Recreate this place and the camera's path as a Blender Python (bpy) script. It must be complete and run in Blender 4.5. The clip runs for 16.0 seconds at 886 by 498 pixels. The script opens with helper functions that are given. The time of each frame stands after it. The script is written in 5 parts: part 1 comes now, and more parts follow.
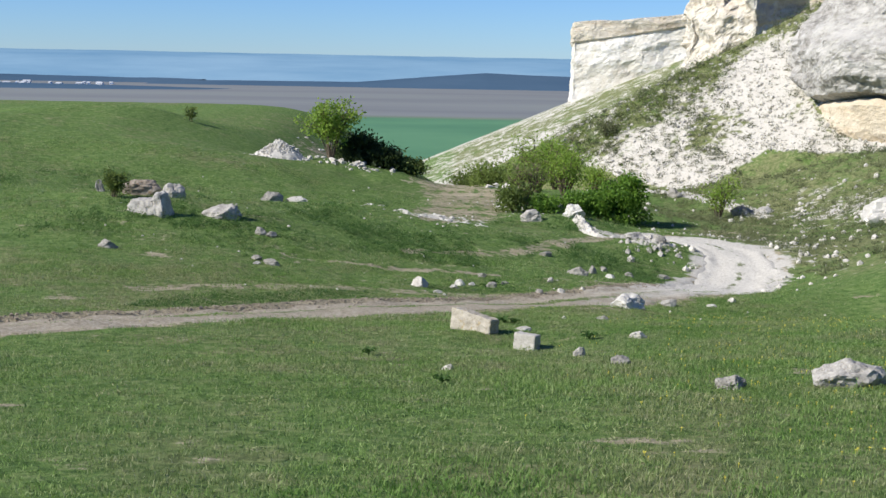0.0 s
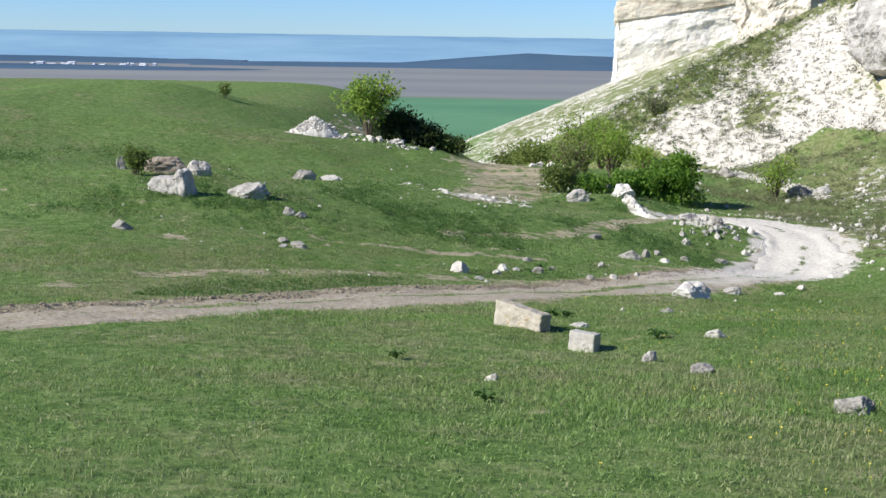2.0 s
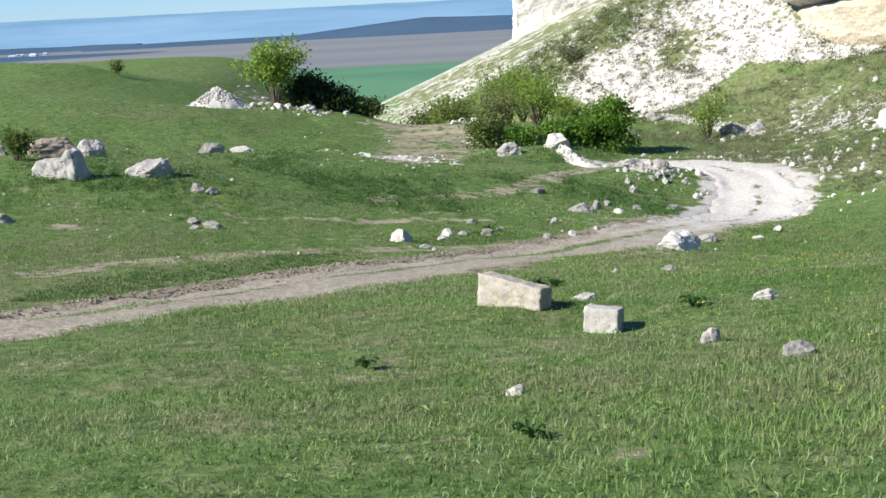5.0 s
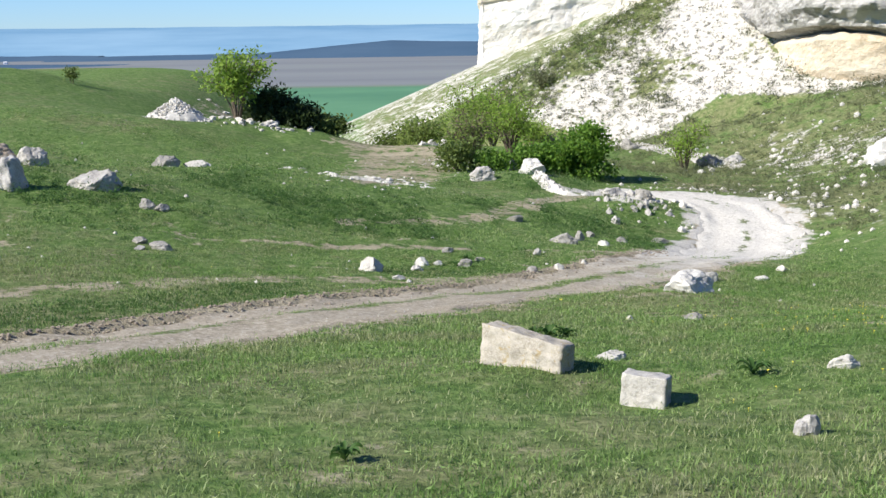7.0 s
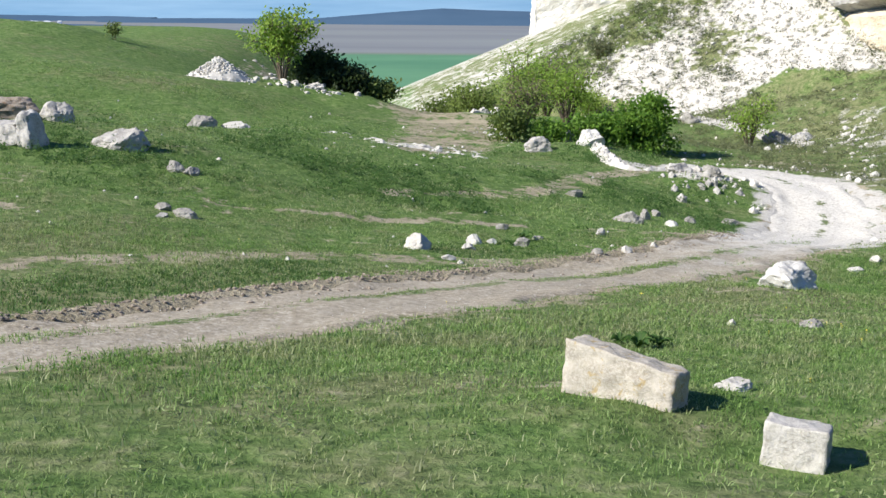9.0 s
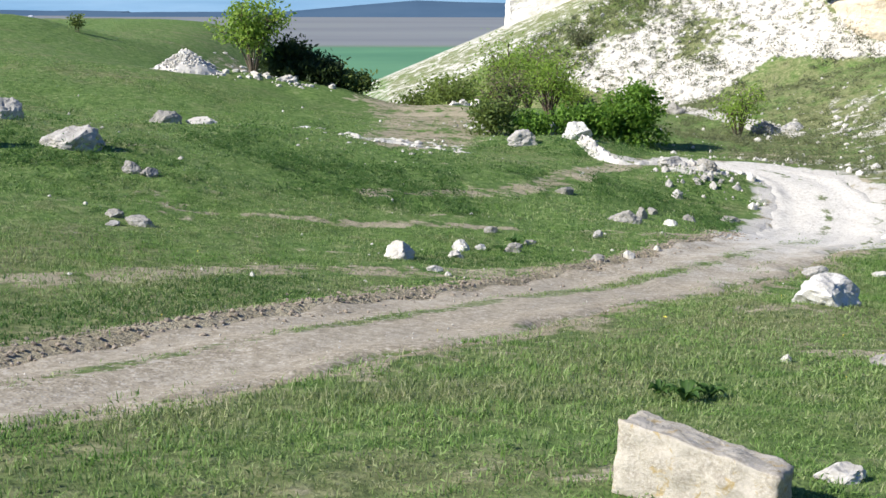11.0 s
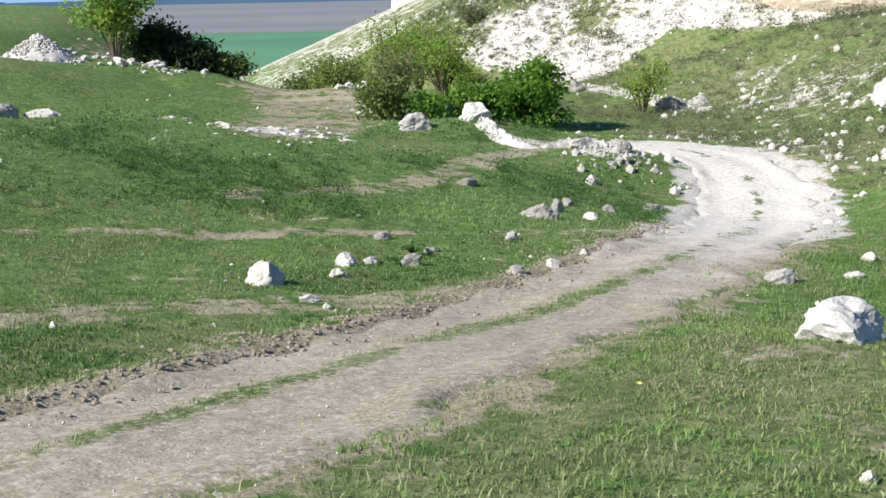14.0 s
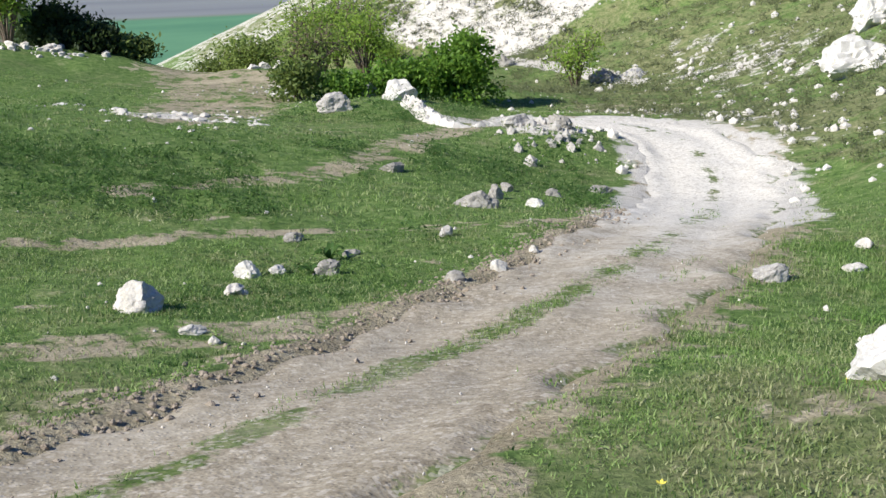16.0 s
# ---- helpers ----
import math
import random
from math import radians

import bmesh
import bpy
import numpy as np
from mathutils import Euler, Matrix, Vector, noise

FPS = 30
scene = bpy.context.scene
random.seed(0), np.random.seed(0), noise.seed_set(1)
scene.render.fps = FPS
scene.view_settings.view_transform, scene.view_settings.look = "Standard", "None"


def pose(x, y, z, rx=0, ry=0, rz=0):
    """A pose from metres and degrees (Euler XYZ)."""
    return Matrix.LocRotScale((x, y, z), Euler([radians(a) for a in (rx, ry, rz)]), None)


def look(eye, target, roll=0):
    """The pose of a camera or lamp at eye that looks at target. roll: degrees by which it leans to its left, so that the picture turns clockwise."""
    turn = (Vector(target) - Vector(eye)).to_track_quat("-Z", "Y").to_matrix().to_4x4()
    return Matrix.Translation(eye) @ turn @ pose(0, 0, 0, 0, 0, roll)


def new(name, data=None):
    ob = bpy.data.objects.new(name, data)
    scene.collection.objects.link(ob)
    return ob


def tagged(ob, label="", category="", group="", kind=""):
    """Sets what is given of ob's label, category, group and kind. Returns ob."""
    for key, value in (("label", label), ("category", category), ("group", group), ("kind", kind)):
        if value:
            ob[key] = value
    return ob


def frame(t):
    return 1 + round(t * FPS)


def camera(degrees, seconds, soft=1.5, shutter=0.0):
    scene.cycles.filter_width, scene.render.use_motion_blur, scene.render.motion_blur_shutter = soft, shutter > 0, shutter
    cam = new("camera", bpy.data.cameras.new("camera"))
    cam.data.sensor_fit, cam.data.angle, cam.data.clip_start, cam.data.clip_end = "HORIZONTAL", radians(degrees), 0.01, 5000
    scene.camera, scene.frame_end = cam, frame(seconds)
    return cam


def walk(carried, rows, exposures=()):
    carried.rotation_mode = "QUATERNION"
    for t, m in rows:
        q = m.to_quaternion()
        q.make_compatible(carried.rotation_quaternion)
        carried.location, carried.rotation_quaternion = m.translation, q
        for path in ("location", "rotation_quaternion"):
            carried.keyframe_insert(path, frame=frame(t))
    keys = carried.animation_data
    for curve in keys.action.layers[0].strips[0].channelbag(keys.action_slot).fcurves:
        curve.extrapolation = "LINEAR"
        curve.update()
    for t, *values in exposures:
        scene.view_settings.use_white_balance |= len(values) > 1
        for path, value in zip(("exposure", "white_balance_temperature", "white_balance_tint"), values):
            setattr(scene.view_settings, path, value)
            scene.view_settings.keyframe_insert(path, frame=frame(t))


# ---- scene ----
cam = camera(40.42, 16.0)
# seconds, eye, a point looked at, roll
ROWS = [
    (0, (0.147, -0.453, 1.524), (0.137, 1.523, 1.21), 1.0),
    (0.5, (0.145, 0.244, 1.405), (0.105, 2.214, 1.062), -1.0),
    (1, (0.204, 0.879, 1.353), (0.162, 2.846, 0.995), 1.6),
    (1.5, (0.18, 1.548, 1.233), (0.114, 3.52, 0.908), -1.1),
    (2, (0.115, 2.185, 1.131), (0.037, 4.153, 0.785), 0.8),
    (2.5, (0.0, 2.829, 1.003), (-0.119, 4.801, 0.69), -1.0),
    (3, (-0.056, 3.431, 0.901), (-0.158, 5.399, 0.559), 0.4),
    (3.5, (-0.149, 4.022, 0.784), (-0.267, 5.982, 0.406), -1.0),
    (4, (-0.281, 4.628, 0.686), (-0.359, 6.59, 0.305), -1.2),
    (4.5, (-0.416, 5.245, 0.555), (-0.479, 7.203, 0.153), -1.8),
    (5, (-0.535, 5.854, 0.449), (-0.472, 7.812, 0.047), -3.0),
    (5.2, (-0.563, 6.104, 0.409), (-0.477, 8.064, 0.019), -1.3),
    (7.3, (-0.776, 8.758, 0.04), (-0.626, 10.719, -0.325), -0.4),
    (7.5, (-0.775, 9.0, -0.003), (-0.642, 10.961, -0.372), 1.6),
    (8, (-0.796, 9.681, -0.113), (-0.748, 11.643, -0.496), -1.2),
    (8.5, (-0.794, 10.286, -0.189), (-0.713, 12.244, -0.59), 0.1),
    (9, (-0.783, 10.85, -0.24), (-0.724, 12.805, -0.654), 0.5),
    (9.2, (-0.812, 11.09, -0.288), (-0.732, 13.051, -0.672), -0.2),
    (11.3, (-0.853, 13.321, -0.488), (-0.753, 15.272, -0.917), 0.1),
    (11.5, (-0.863, 13.574, -0.542), (-0.765, 15.532, -0.936), -1.0),
    (12, (-0.799, 14.275, -0.643), (-0.651, 16.226, -1.062), -0.6),
    (12.5, (-0.698, 14.957, -0.725), (-0.575, 16.908, -1.15), -1.2),
    (13, (-0.585, 15.641, -0.787), (-0.408, 17.592, -1.193), -1.6),
    (13.5, (-0.48, 16.258, -0.81), (-0.281, 18.201, -1.239), -0.4),
    (14, (-0.42, 16.918, -0.88), (-0.152, 18.847, -1.334), -1.0),
    (14.5, (-0.352, 17.66, -0.979), (-0.152, 19.598, -1.43), -1.1),
    (15, (-0.296, 18.35, -1.083), (-0.057, 20.279, -1.555), -3.5),
    (15.5, (-0.131, 19.057, -1.185), (0.22, 20.966, -1.668), -1.6),
    (16, (0.068, 19.749, -1.3), (0.449, 21.651, -1.788), -2.1),
]
walk(cam, [(t, look(eye, target, roll)) for t, eye, target, roll in ROWS], [(0.0, 0.37), (2.5, 0.61), (5.0, 0.68), (9.0, 0.70), (13.0, 0.74), (16.0, 0.61)])

# ---- light ----
SUN_WAY = Vector((-0.84, -0.32, 0.66)).normalized()
world = bpy.data.worlds.new("sky")
scene.world = world
world.use_nodes = True
wn = world.node_tree.nodes
sky = wn.new("ShaderNodeTexSky")
sky.sky_type, sky.sun_disc = "NISHITA", False
sky.sun_elevation = math.asin(SUN_WAY.z)
sky.sun_rotation = math.atan2(SUN_WAY.x, SUN_WAY.y)
sky.altitude, sky.air_density, sky.dust_density, sky.ozone_density = 1200, 1.0, 0.0, 4.0
wn["Background"].inputs["Strength"].default_value = 0.085
cool = wn.new("ShaderNodeMix")
cool.data_type, cool.blend_type = "RGBA", "MULTIPLY"
cool.inputs[0].default_value = 1.0
cool.inputs[7].default_value = (0.54, 0.78, 1.20, 1)
world.node_tree.links.new(sky.outputs[0], cool.inputs[6])
world.node_tree.links.new(cool.outputs[2], wn["Background"].inputs["Color"])
sun = new("sun", bpy.data.lights.new("sun", "SUN"))
sun.data.energy, sun.data.angle, sun.data.color = 5.0, radians(0.6), (1.0, 0.96, 0.88)
sun.matrix_world = Matrix.Translation((-60, -40, 60)) @ SUN_WAY.to_track_quat("Z", "Y").to_matrix().to_4x4()


# ---- materials ----
class Nodes:
    """A small builder of node materials."""

    def __init__(self, name):
        self.mat = bpy.data.materials.new(name)
        self.mat.use_nodes = True
        self.tree = self.mat.node_tree
        self.bsdf = self.tree.nodes["Principled BSDF"]

    def add(self, kind, **values):
        node = self.tree.nodes.new(kind)
        for key, value in values.items():
            node.inputs[key.replace("_", " ")].default_value = value
        return node

    def link(self, a, b):
        self.tree.links.new(a, b)

    def coords(self, output="Object"):
        return self.add("ShaderNodeTexCoord").outputs[output]

    def noise(self, scale, detail=4.0, rough=0.6, vector=None, distortion=0.0):
        n = self.add("ShaderNodeTexNoise", Scale=scale, Detail=detail, Roughness=rough, Distortion=distortion)
        self.link(vector if vector is not None else self.coords(), n.inputs["Vector"])
        return n.outputs["Fac"]

    def ramp(self, fac, stops):
        r = self.add("ShaderNodeValToRGB")
        while len(r.color_ramp.elements) < len(stops):
            r.color_ramp.elements.new(0.5)
        for e, (p, c) in zip(r.color_ramp.elements, stops):
            e.position = p
            e.color = (*c, 1) if len(c) == 3 else c
        self.link(fac, r.inputs[0])
        return r.outputs[0]

    def step(self, fac, lo, hi):
        m = self.add("ShaderNodeMapRange")
        m.interpolation_type = "SMOOTHSTEP"
        m.inputs[1].default_value, m.inputs[2].default_value = lo, hi
        self.link(fac, m.inputs[0])
        return m.outputs[0]

    def math(self, op, a, b):
        m = self.tree.nodes.new("ShaderNodeMath")
        m.operation = op
        for socket, v in zip(m.inputs, (a, b)):
            if isinstance(v, (int, float)):
                socket.default_value = v
            else:
                self.link(v, socket)
        return m.outputs[0]

    def mix(self, fac, a, b, blend="MIX"):
        m = self.tree.nodes.new("ShaderNodeMix")
        m.data_type, m.blend_type = "RGBA", blend
        for socket, v in ((m.inputs[0], fac), (m.inputs[6], a), (m.inputs[7], b)):
            if isinstance(v, (int, float)):
                socket.default_value = v
            elif isinstance(v, tuple):
                socket.default_value = (*v, 1)
            else:
                self.link(v, socket)
        return m.outputs[2]

    def done(self, color, rough=0.9, bump=None, strength=0.4, distance=0.02, spec=0.2):
        if isinstance(color, tuple):
            self.bsdf.inputs["Base Color"].default_value = (*color, 1)
        else:
            self.link(color, self.bsdf.inputs["Base Color"])
        self.bsdf.inputs["Roughness"].default_value = rough
        self.bsdf.inputs["Specular IOR Level"].default_value = spec
        if bump is not None:
            b = self.add("ShaderNodeBump", Strength=strength, Distance=distance)
            self.link(bump, b.inputs["Height"])
            self.link(b.outputs[0], self.bsdf.inputs["Normal"])
        return self.mat


def stone_material(name, dark, mid, light, scale=3.0, lichen=None, pits=0.5):
    n = Nodes(name)
    big = n.noise(scale, 6, 0.65)
    fine = n.noise(scale * 9, 5, 0.7)
    c = n.ramp(big, [(0.3, dark), (0.5, mid), (0.68, light)])
    c = n.mix(n.step(fine, 0.35, 0.75), c, light, "MIX")
    crack = n.add("ShaderNodeTexVoronoi", Scale=scale * 2.2)
    crack.feature = "DISTANCE_TO_EDGE"
    n.link(n.coords(), crack.inputs["Vector"])
    c = n.mix(n.math("MULTIPLY", n.step(crack.outputs["Distance"], 0.03, 0.0), pits * 0.6), c, tuple(v * 0.45 for v in dark))
    if lichen:
        c = n.mix(n.math("MULTIPLY", n.step(n.noise(scale * 1.6, 5, 0.7, distortion=0.6), 0.56, 0.66), 0.75), c, lichen)
    info = n.add("ShaderNodeObjectInfo").outputs["Random"]
    c = n.mix(n.math("MULTIPLY", info, 0.25), c, mid)
    return n.done(c, 0.95, n.math("ADD", fine, n.math("MULTIPLY", big, 0.6)), 0.5, 0.025, 0.1)


CHALK = stone_material("white_chalk", (0.27, 0.245, 0.205), (0.49, 0.46, 0.405), (0.62, 0.595, 0.54))
WHITE_CHALK = stone_material("bright_chalk", (0.33, 0.31, 0.27), (0.52, 0.495, 0.445), (0.66, 0.64, 0.59), 4.0)
LIMESTONE = stone_material("grey_limestone", (0.12, 0.11, 0.095), (0.25, 0.235, 0.205), (0.42, 0.40, 0.36))
PALE_STONE = stone_material("pale_limestone", (0.17, 0.155, 0.135), (0.35, 0.33, 0.295), (0.53, 0.505, 0.46), 3.5)
PALE_BLOCK = stone_material("whitish_limestone", (0.26, 0.24, 0.20), (0.44, 0.41, 0.36), (0.58, 0.55, 0.49), 7.0, None, 0.15)
WARM_STONE = stone_material("lichen_limestone", (0.22, 0.19, 0.145), (0.39, 0.35, 0.28), (0.56, 0.51, 0.43), 7.0, (0.36, 0.25, 0.07), 0.15)
RUST_STONE = stone_material("rusty_limestone", (0.10, 0.078, 0.06), (0.27, 0.22, 0.17), (0.47, 0.42, 0.36), 3.0, (0.35, 0.20, 0.08))


CLOD = stone_material("dry_earth", (0.13, 0.10, 0.075), (0.24, 0.20, 0.15), (0.36, 0.31, 0.25), 6.0)


def cliff_material(name, tan, pale, dark, size=1.0, streak=1.0):
    n = Nodes(name)
    sep = n.add("ShaderNodeSeparateXYZ")
    n.link(n.coords(), sep.inputs[0])
    stretch = n.add("ShaderNodeMapping")
    stretch.inputs["Scale"].default_value = (0.25 / size, 0.25 / size, streak / size)
    n.link(n.coords(), stretch.inputs[0])
    layers = n.noise(0.9, 6, 0.65, stretch.outputs[0], 0.4)
    fine = n.noise(2.2 / size, 8, 0.7)
    c = n.ramp(layers, [(0.25, dark), (0.42, tan), (0.6, pale)])
    c = n.mix(n.step(fine, 0.42, 0.7), c, pale)
    c = n.mix(n.math("MULTIPLY", n.step(n.noise(0.35 / size, 5, 0.7), 0.55, 0.72), 0.7), c, tan)
    return n.done(c, 0.95, n.math("ADD", layers, fine), 0.6, 0.35 * size, 0.1)


FAR_CLIFF = cliff_material("far_cliff_rock", (0.66, 0.61, 0.52), (0.78, 0.75, 0.69), (0.48, 0.42, 0.33), 6.0, 0.35)
ROCK_WALL = cliff_material("cream_rock", (0.55, 0.47, 0.36), (0.70, 0.65, 0.56), (0.30, 0.25, 0.19), 2.0)
TAN_ROCK = cliff_material("tan_rock", (0.52, 0.42, 0.29), (0.64, 0.56, 0.43), (0.34, 0.23, 0.12), 1.5)
GREY_ROCK = cliff_material("weathered_grey_rock", (0.29, 0.275, 0.25), (0.50, 0.48, 0.44), (0.085, 0.08, 0.07), 0.8)
CAP_ROCK = cliff_material("tan_cap_rock", (0.47, 0.39, 0.29), (0.64, 0.58, 0.48), (0.20, 0.16, 0.11), 5.0, 2.0)


def leaf_material(name, dark, light, rough=0.6):
    n = Nodes(name)
    rnd = n.add("ShaderNodeNewGeometry").outputs["Random Per Island"]
    c = n.mix(rnd, dark, light)
    c = n.mix(n.math("MULTIPLY", n.noise(1.2, 3), 0.5), c, dark)
    n.done(c, rough, spec=0.25)
    back = n.add("ShaderNodeBsdfTranslucent")
    n.link(n.mix(0.5, c, light), back.inputs["Color"])
    both = n.add("ShaderNodeMixShader")
    both.inputs[0].default_value = 0.45
    n.link(n.bsdf.outputs[0], both.inputs[1])
    n.link(back.outputs[0], both.inputs[2])
    n.link(both.outputs[0], n.tree.nodes["Material Output"].inputs[0])
    return n.mat


LEAF_GREEN = leaf_material("bush_leaf", (0.055, 0.13, 0.016), (0.23, 0.39, 0.055))
LEAF_PALE = leaf_material("pale_leaf", (0.13, 0.19, 0.04), (0.29, 0.37, 0.10))
LEAF_LIME = leaf_material("young_leaf", (0.15, 0.26, 0.03), (0.34, 0.46, 0.09))
LEAF_DARK = leaf_material("dark_leaf", (0.022, 0.045, 0.016), (0.075, 0.11, 0.035))
LEAF_OLIVE = leaf_material("olive_leaf", (0.085, 0.13, 0.03), (0.21, 0.27, 0.07))
SHRUB_GREY = leaf_material("grey_green_tuft", (0.095, 0.115, 0.052), (0.26, 0.28, 0.14))

LEAF_HERB = leaf_material("herb_leaf", (0.035, 0.085, 0.02), (0.11, 0.21, 0.05))
SHRUB_DARK = leaf_material("dark_grey_tuft", (0.065, 0.08, 0.042), (0.19, 0.205, 0.115))


def bark_material():
    n = Nodes("bark")
    f = n.noise(14, 6, 0.7)
    return n.done(n.ramp(f, [(0.3, (0.06, 0.045, 0.03)), (0.7, (0.20, 0.16, 0.12))]), 0.95, f, 0.6, 0.02)


BARK = bark_material()


def blade_material():
    n = Nodes("grass_blade")
    rnd = n.add("ShaderNodeNewGeometry").outputs["Random Per Island"]
    patch = n.noise(0.8, 7, 0.75)
    fresh = n.ramp(rnd, [(0.0, (0.090, 0.172, 0.040)), (0.5, (0.195, 0.320, 0.078)), (1.0, (0.370, 0.470, 0.190))])
    dry = n.ramp(rnd, [(0.0, (0.135, 0.185, 0.062)), (0.6, (0.260, 0.305, 0.125)), (1.0, (0.48, 0.46, 0.28))])
    c = n.mix(n.step(patch, 0.42, 0.60), fresh, dry)
    c = n.mix(n.math("MULTIPLY", n.step(n.noise(0.35, 5, 0.7, distortion=0.7), 0.50, 0.62), 0.7), c, n.mix(rnd, (0.062, 0.150, 0.026), (0.175, 0.330, 0.066)))
    n.done(c, 0.6, spec=0.2)
    back = n.add("ShaderNodeBsdfTranslucent")
    n.link(c, back.inputs["Color"])
    both = n.add("ShaderNodeMixShader")
    both.inputs[0].default_value = 0.45
    n.link(n.bsdf.outputs[0], both.inputs[1])
    n.link(back.outputs[0], both.inputs[2])
    n.link(both.outputs[0], n.tree.nodes["Material Output"].inputs[0])
    return n.mat


BLADE = blade_material()


def ground_material():
    n = Nodes("meadow_ground")
    zone = n.add("ShaderNodeAttribute")
    zone.attribute_name = "zones"
    sep = n.add("ShaderNodeSeparateColor")
    n.link(zone.outputs["Color"], sep.inputs[0])
    bare, scree, dry = sep.outputs[0], sep.outputs[1], sep.outputs[2]
    field = n.add("ShaderNodeAttribute")
    field.attribute_name = "fields"
    fsep = n.add("ShaderNodeSeparateColor")
    n.link(field.outputs["Color"], fsep.inputs[0])
    large, mid, fine = n.noise(0.13, 5, 0.6), n.noise(0.9, 6, 0.65), n.noise(9, 6, 0.7)
    speck = n.noise(30, 3, 0.6)
    clump = n.noise(3.6, 5, 0.7, distortion=0.5)
    grass = n.ramp(n.math("ADD", n.math("MULTIPLY", clump, 0.6), n.math("MULTIPLY", fine, 0.4)),
                   [(0.36, (0.045, 0.085, 0.022)), (0.46, (0.090, 0.155, 0.040)), (0.55, (0.142, 0.208, 0.064)), (0.66, (0.225, 0.262, 0.115))])
    straw = n.ramp(n.math("ADD", n.math("MULTIPLY", clump, 0.5), n.math("MULTIPLY", fine, 0.5)), [(0.36, (0.085, 0.100, 0.042)), (0.5, (0.165, 0.175, 0.080)), (0.64, (0.31, 0.285, 0.165))])
    thin = n.math("ADD", n.math("MULTIPLY", large, 0.5), n.math("MULTIPLY", mid, 0.5))
    grass = n.mix(n.math("MULTIPLY", n.step(n.math("ADD", thin, n.math("MULTIPLY", dry, 0.26)), 0.52, 0.72), 0.85), grass, straw)
    soil = n.ramp(n.math("ADD", n.math("MULTIPLY", mid, 0.5), n.math("MULTIPLY", speck, 0.5)),
                  [(0.32, (0.15, 0.125, 0.075)), (0.5, (0.30, 0.26, 0.175)), (0.66, (0.47, 0.42, 0.30))])
    ragged = n.math("ADD", n.math("MULTIPLY", mid, 1.5), n.math("MULTIPLY", clump, 1.0))
    k = n.step(n.math("ADD", bare, n.math("SUBTRACT", ragged, 1.25)), 0.44, 0.66)
    c = n.mix(k, grass, soil)
    chalk = n.ramp(n.math("ADD", n.math("MULTIPLY", fine, 0.6), n.math("MULTIPLY", speck, 0.4)),
                   [(0.3, (0.36, 0.33, 0.27)), (0.48, (0.52, 0.49, 0.43)), (0.65, (0.63, 0.605, 0.55))])
    rag2 = n.math("ADD", n.math("MULTIPLY", n.noise(0.22, 5, 0.65, distortion=0.6), 1.1), n.math("MULTIPLY", n.noise(1.5, 5, 0.7), 1.0))
    k2 = n.step(n.math("ADD", scree, n.math("SUBTRACT", rag2, 1.05)), 0.42, 0.58)
    c = n.mix(k2, c, chalk)
    # Field colours carry painted distance haze: bluish green, then grey-blue for the brown field.
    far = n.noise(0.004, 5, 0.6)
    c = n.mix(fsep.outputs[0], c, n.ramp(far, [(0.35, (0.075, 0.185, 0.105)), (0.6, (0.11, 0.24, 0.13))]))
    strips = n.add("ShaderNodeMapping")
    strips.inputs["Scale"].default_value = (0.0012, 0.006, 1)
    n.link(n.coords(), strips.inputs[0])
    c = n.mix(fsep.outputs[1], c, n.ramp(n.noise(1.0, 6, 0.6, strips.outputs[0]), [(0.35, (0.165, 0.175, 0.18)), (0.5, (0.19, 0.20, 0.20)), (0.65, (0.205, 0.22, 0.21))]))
    near = n.math("SUBTRACT", 1.0, n.math("MAXIMUM", fsep.outputs[0], fsep.outputs[1]))
    return n.done(c, 0.97, n.math("MULTIPLY", n.math("ADD", fine, n.math("MULTIPLY", mid, 1.5)), near), 0.8, 0.07, 0.08)


GROUND = ground_material()


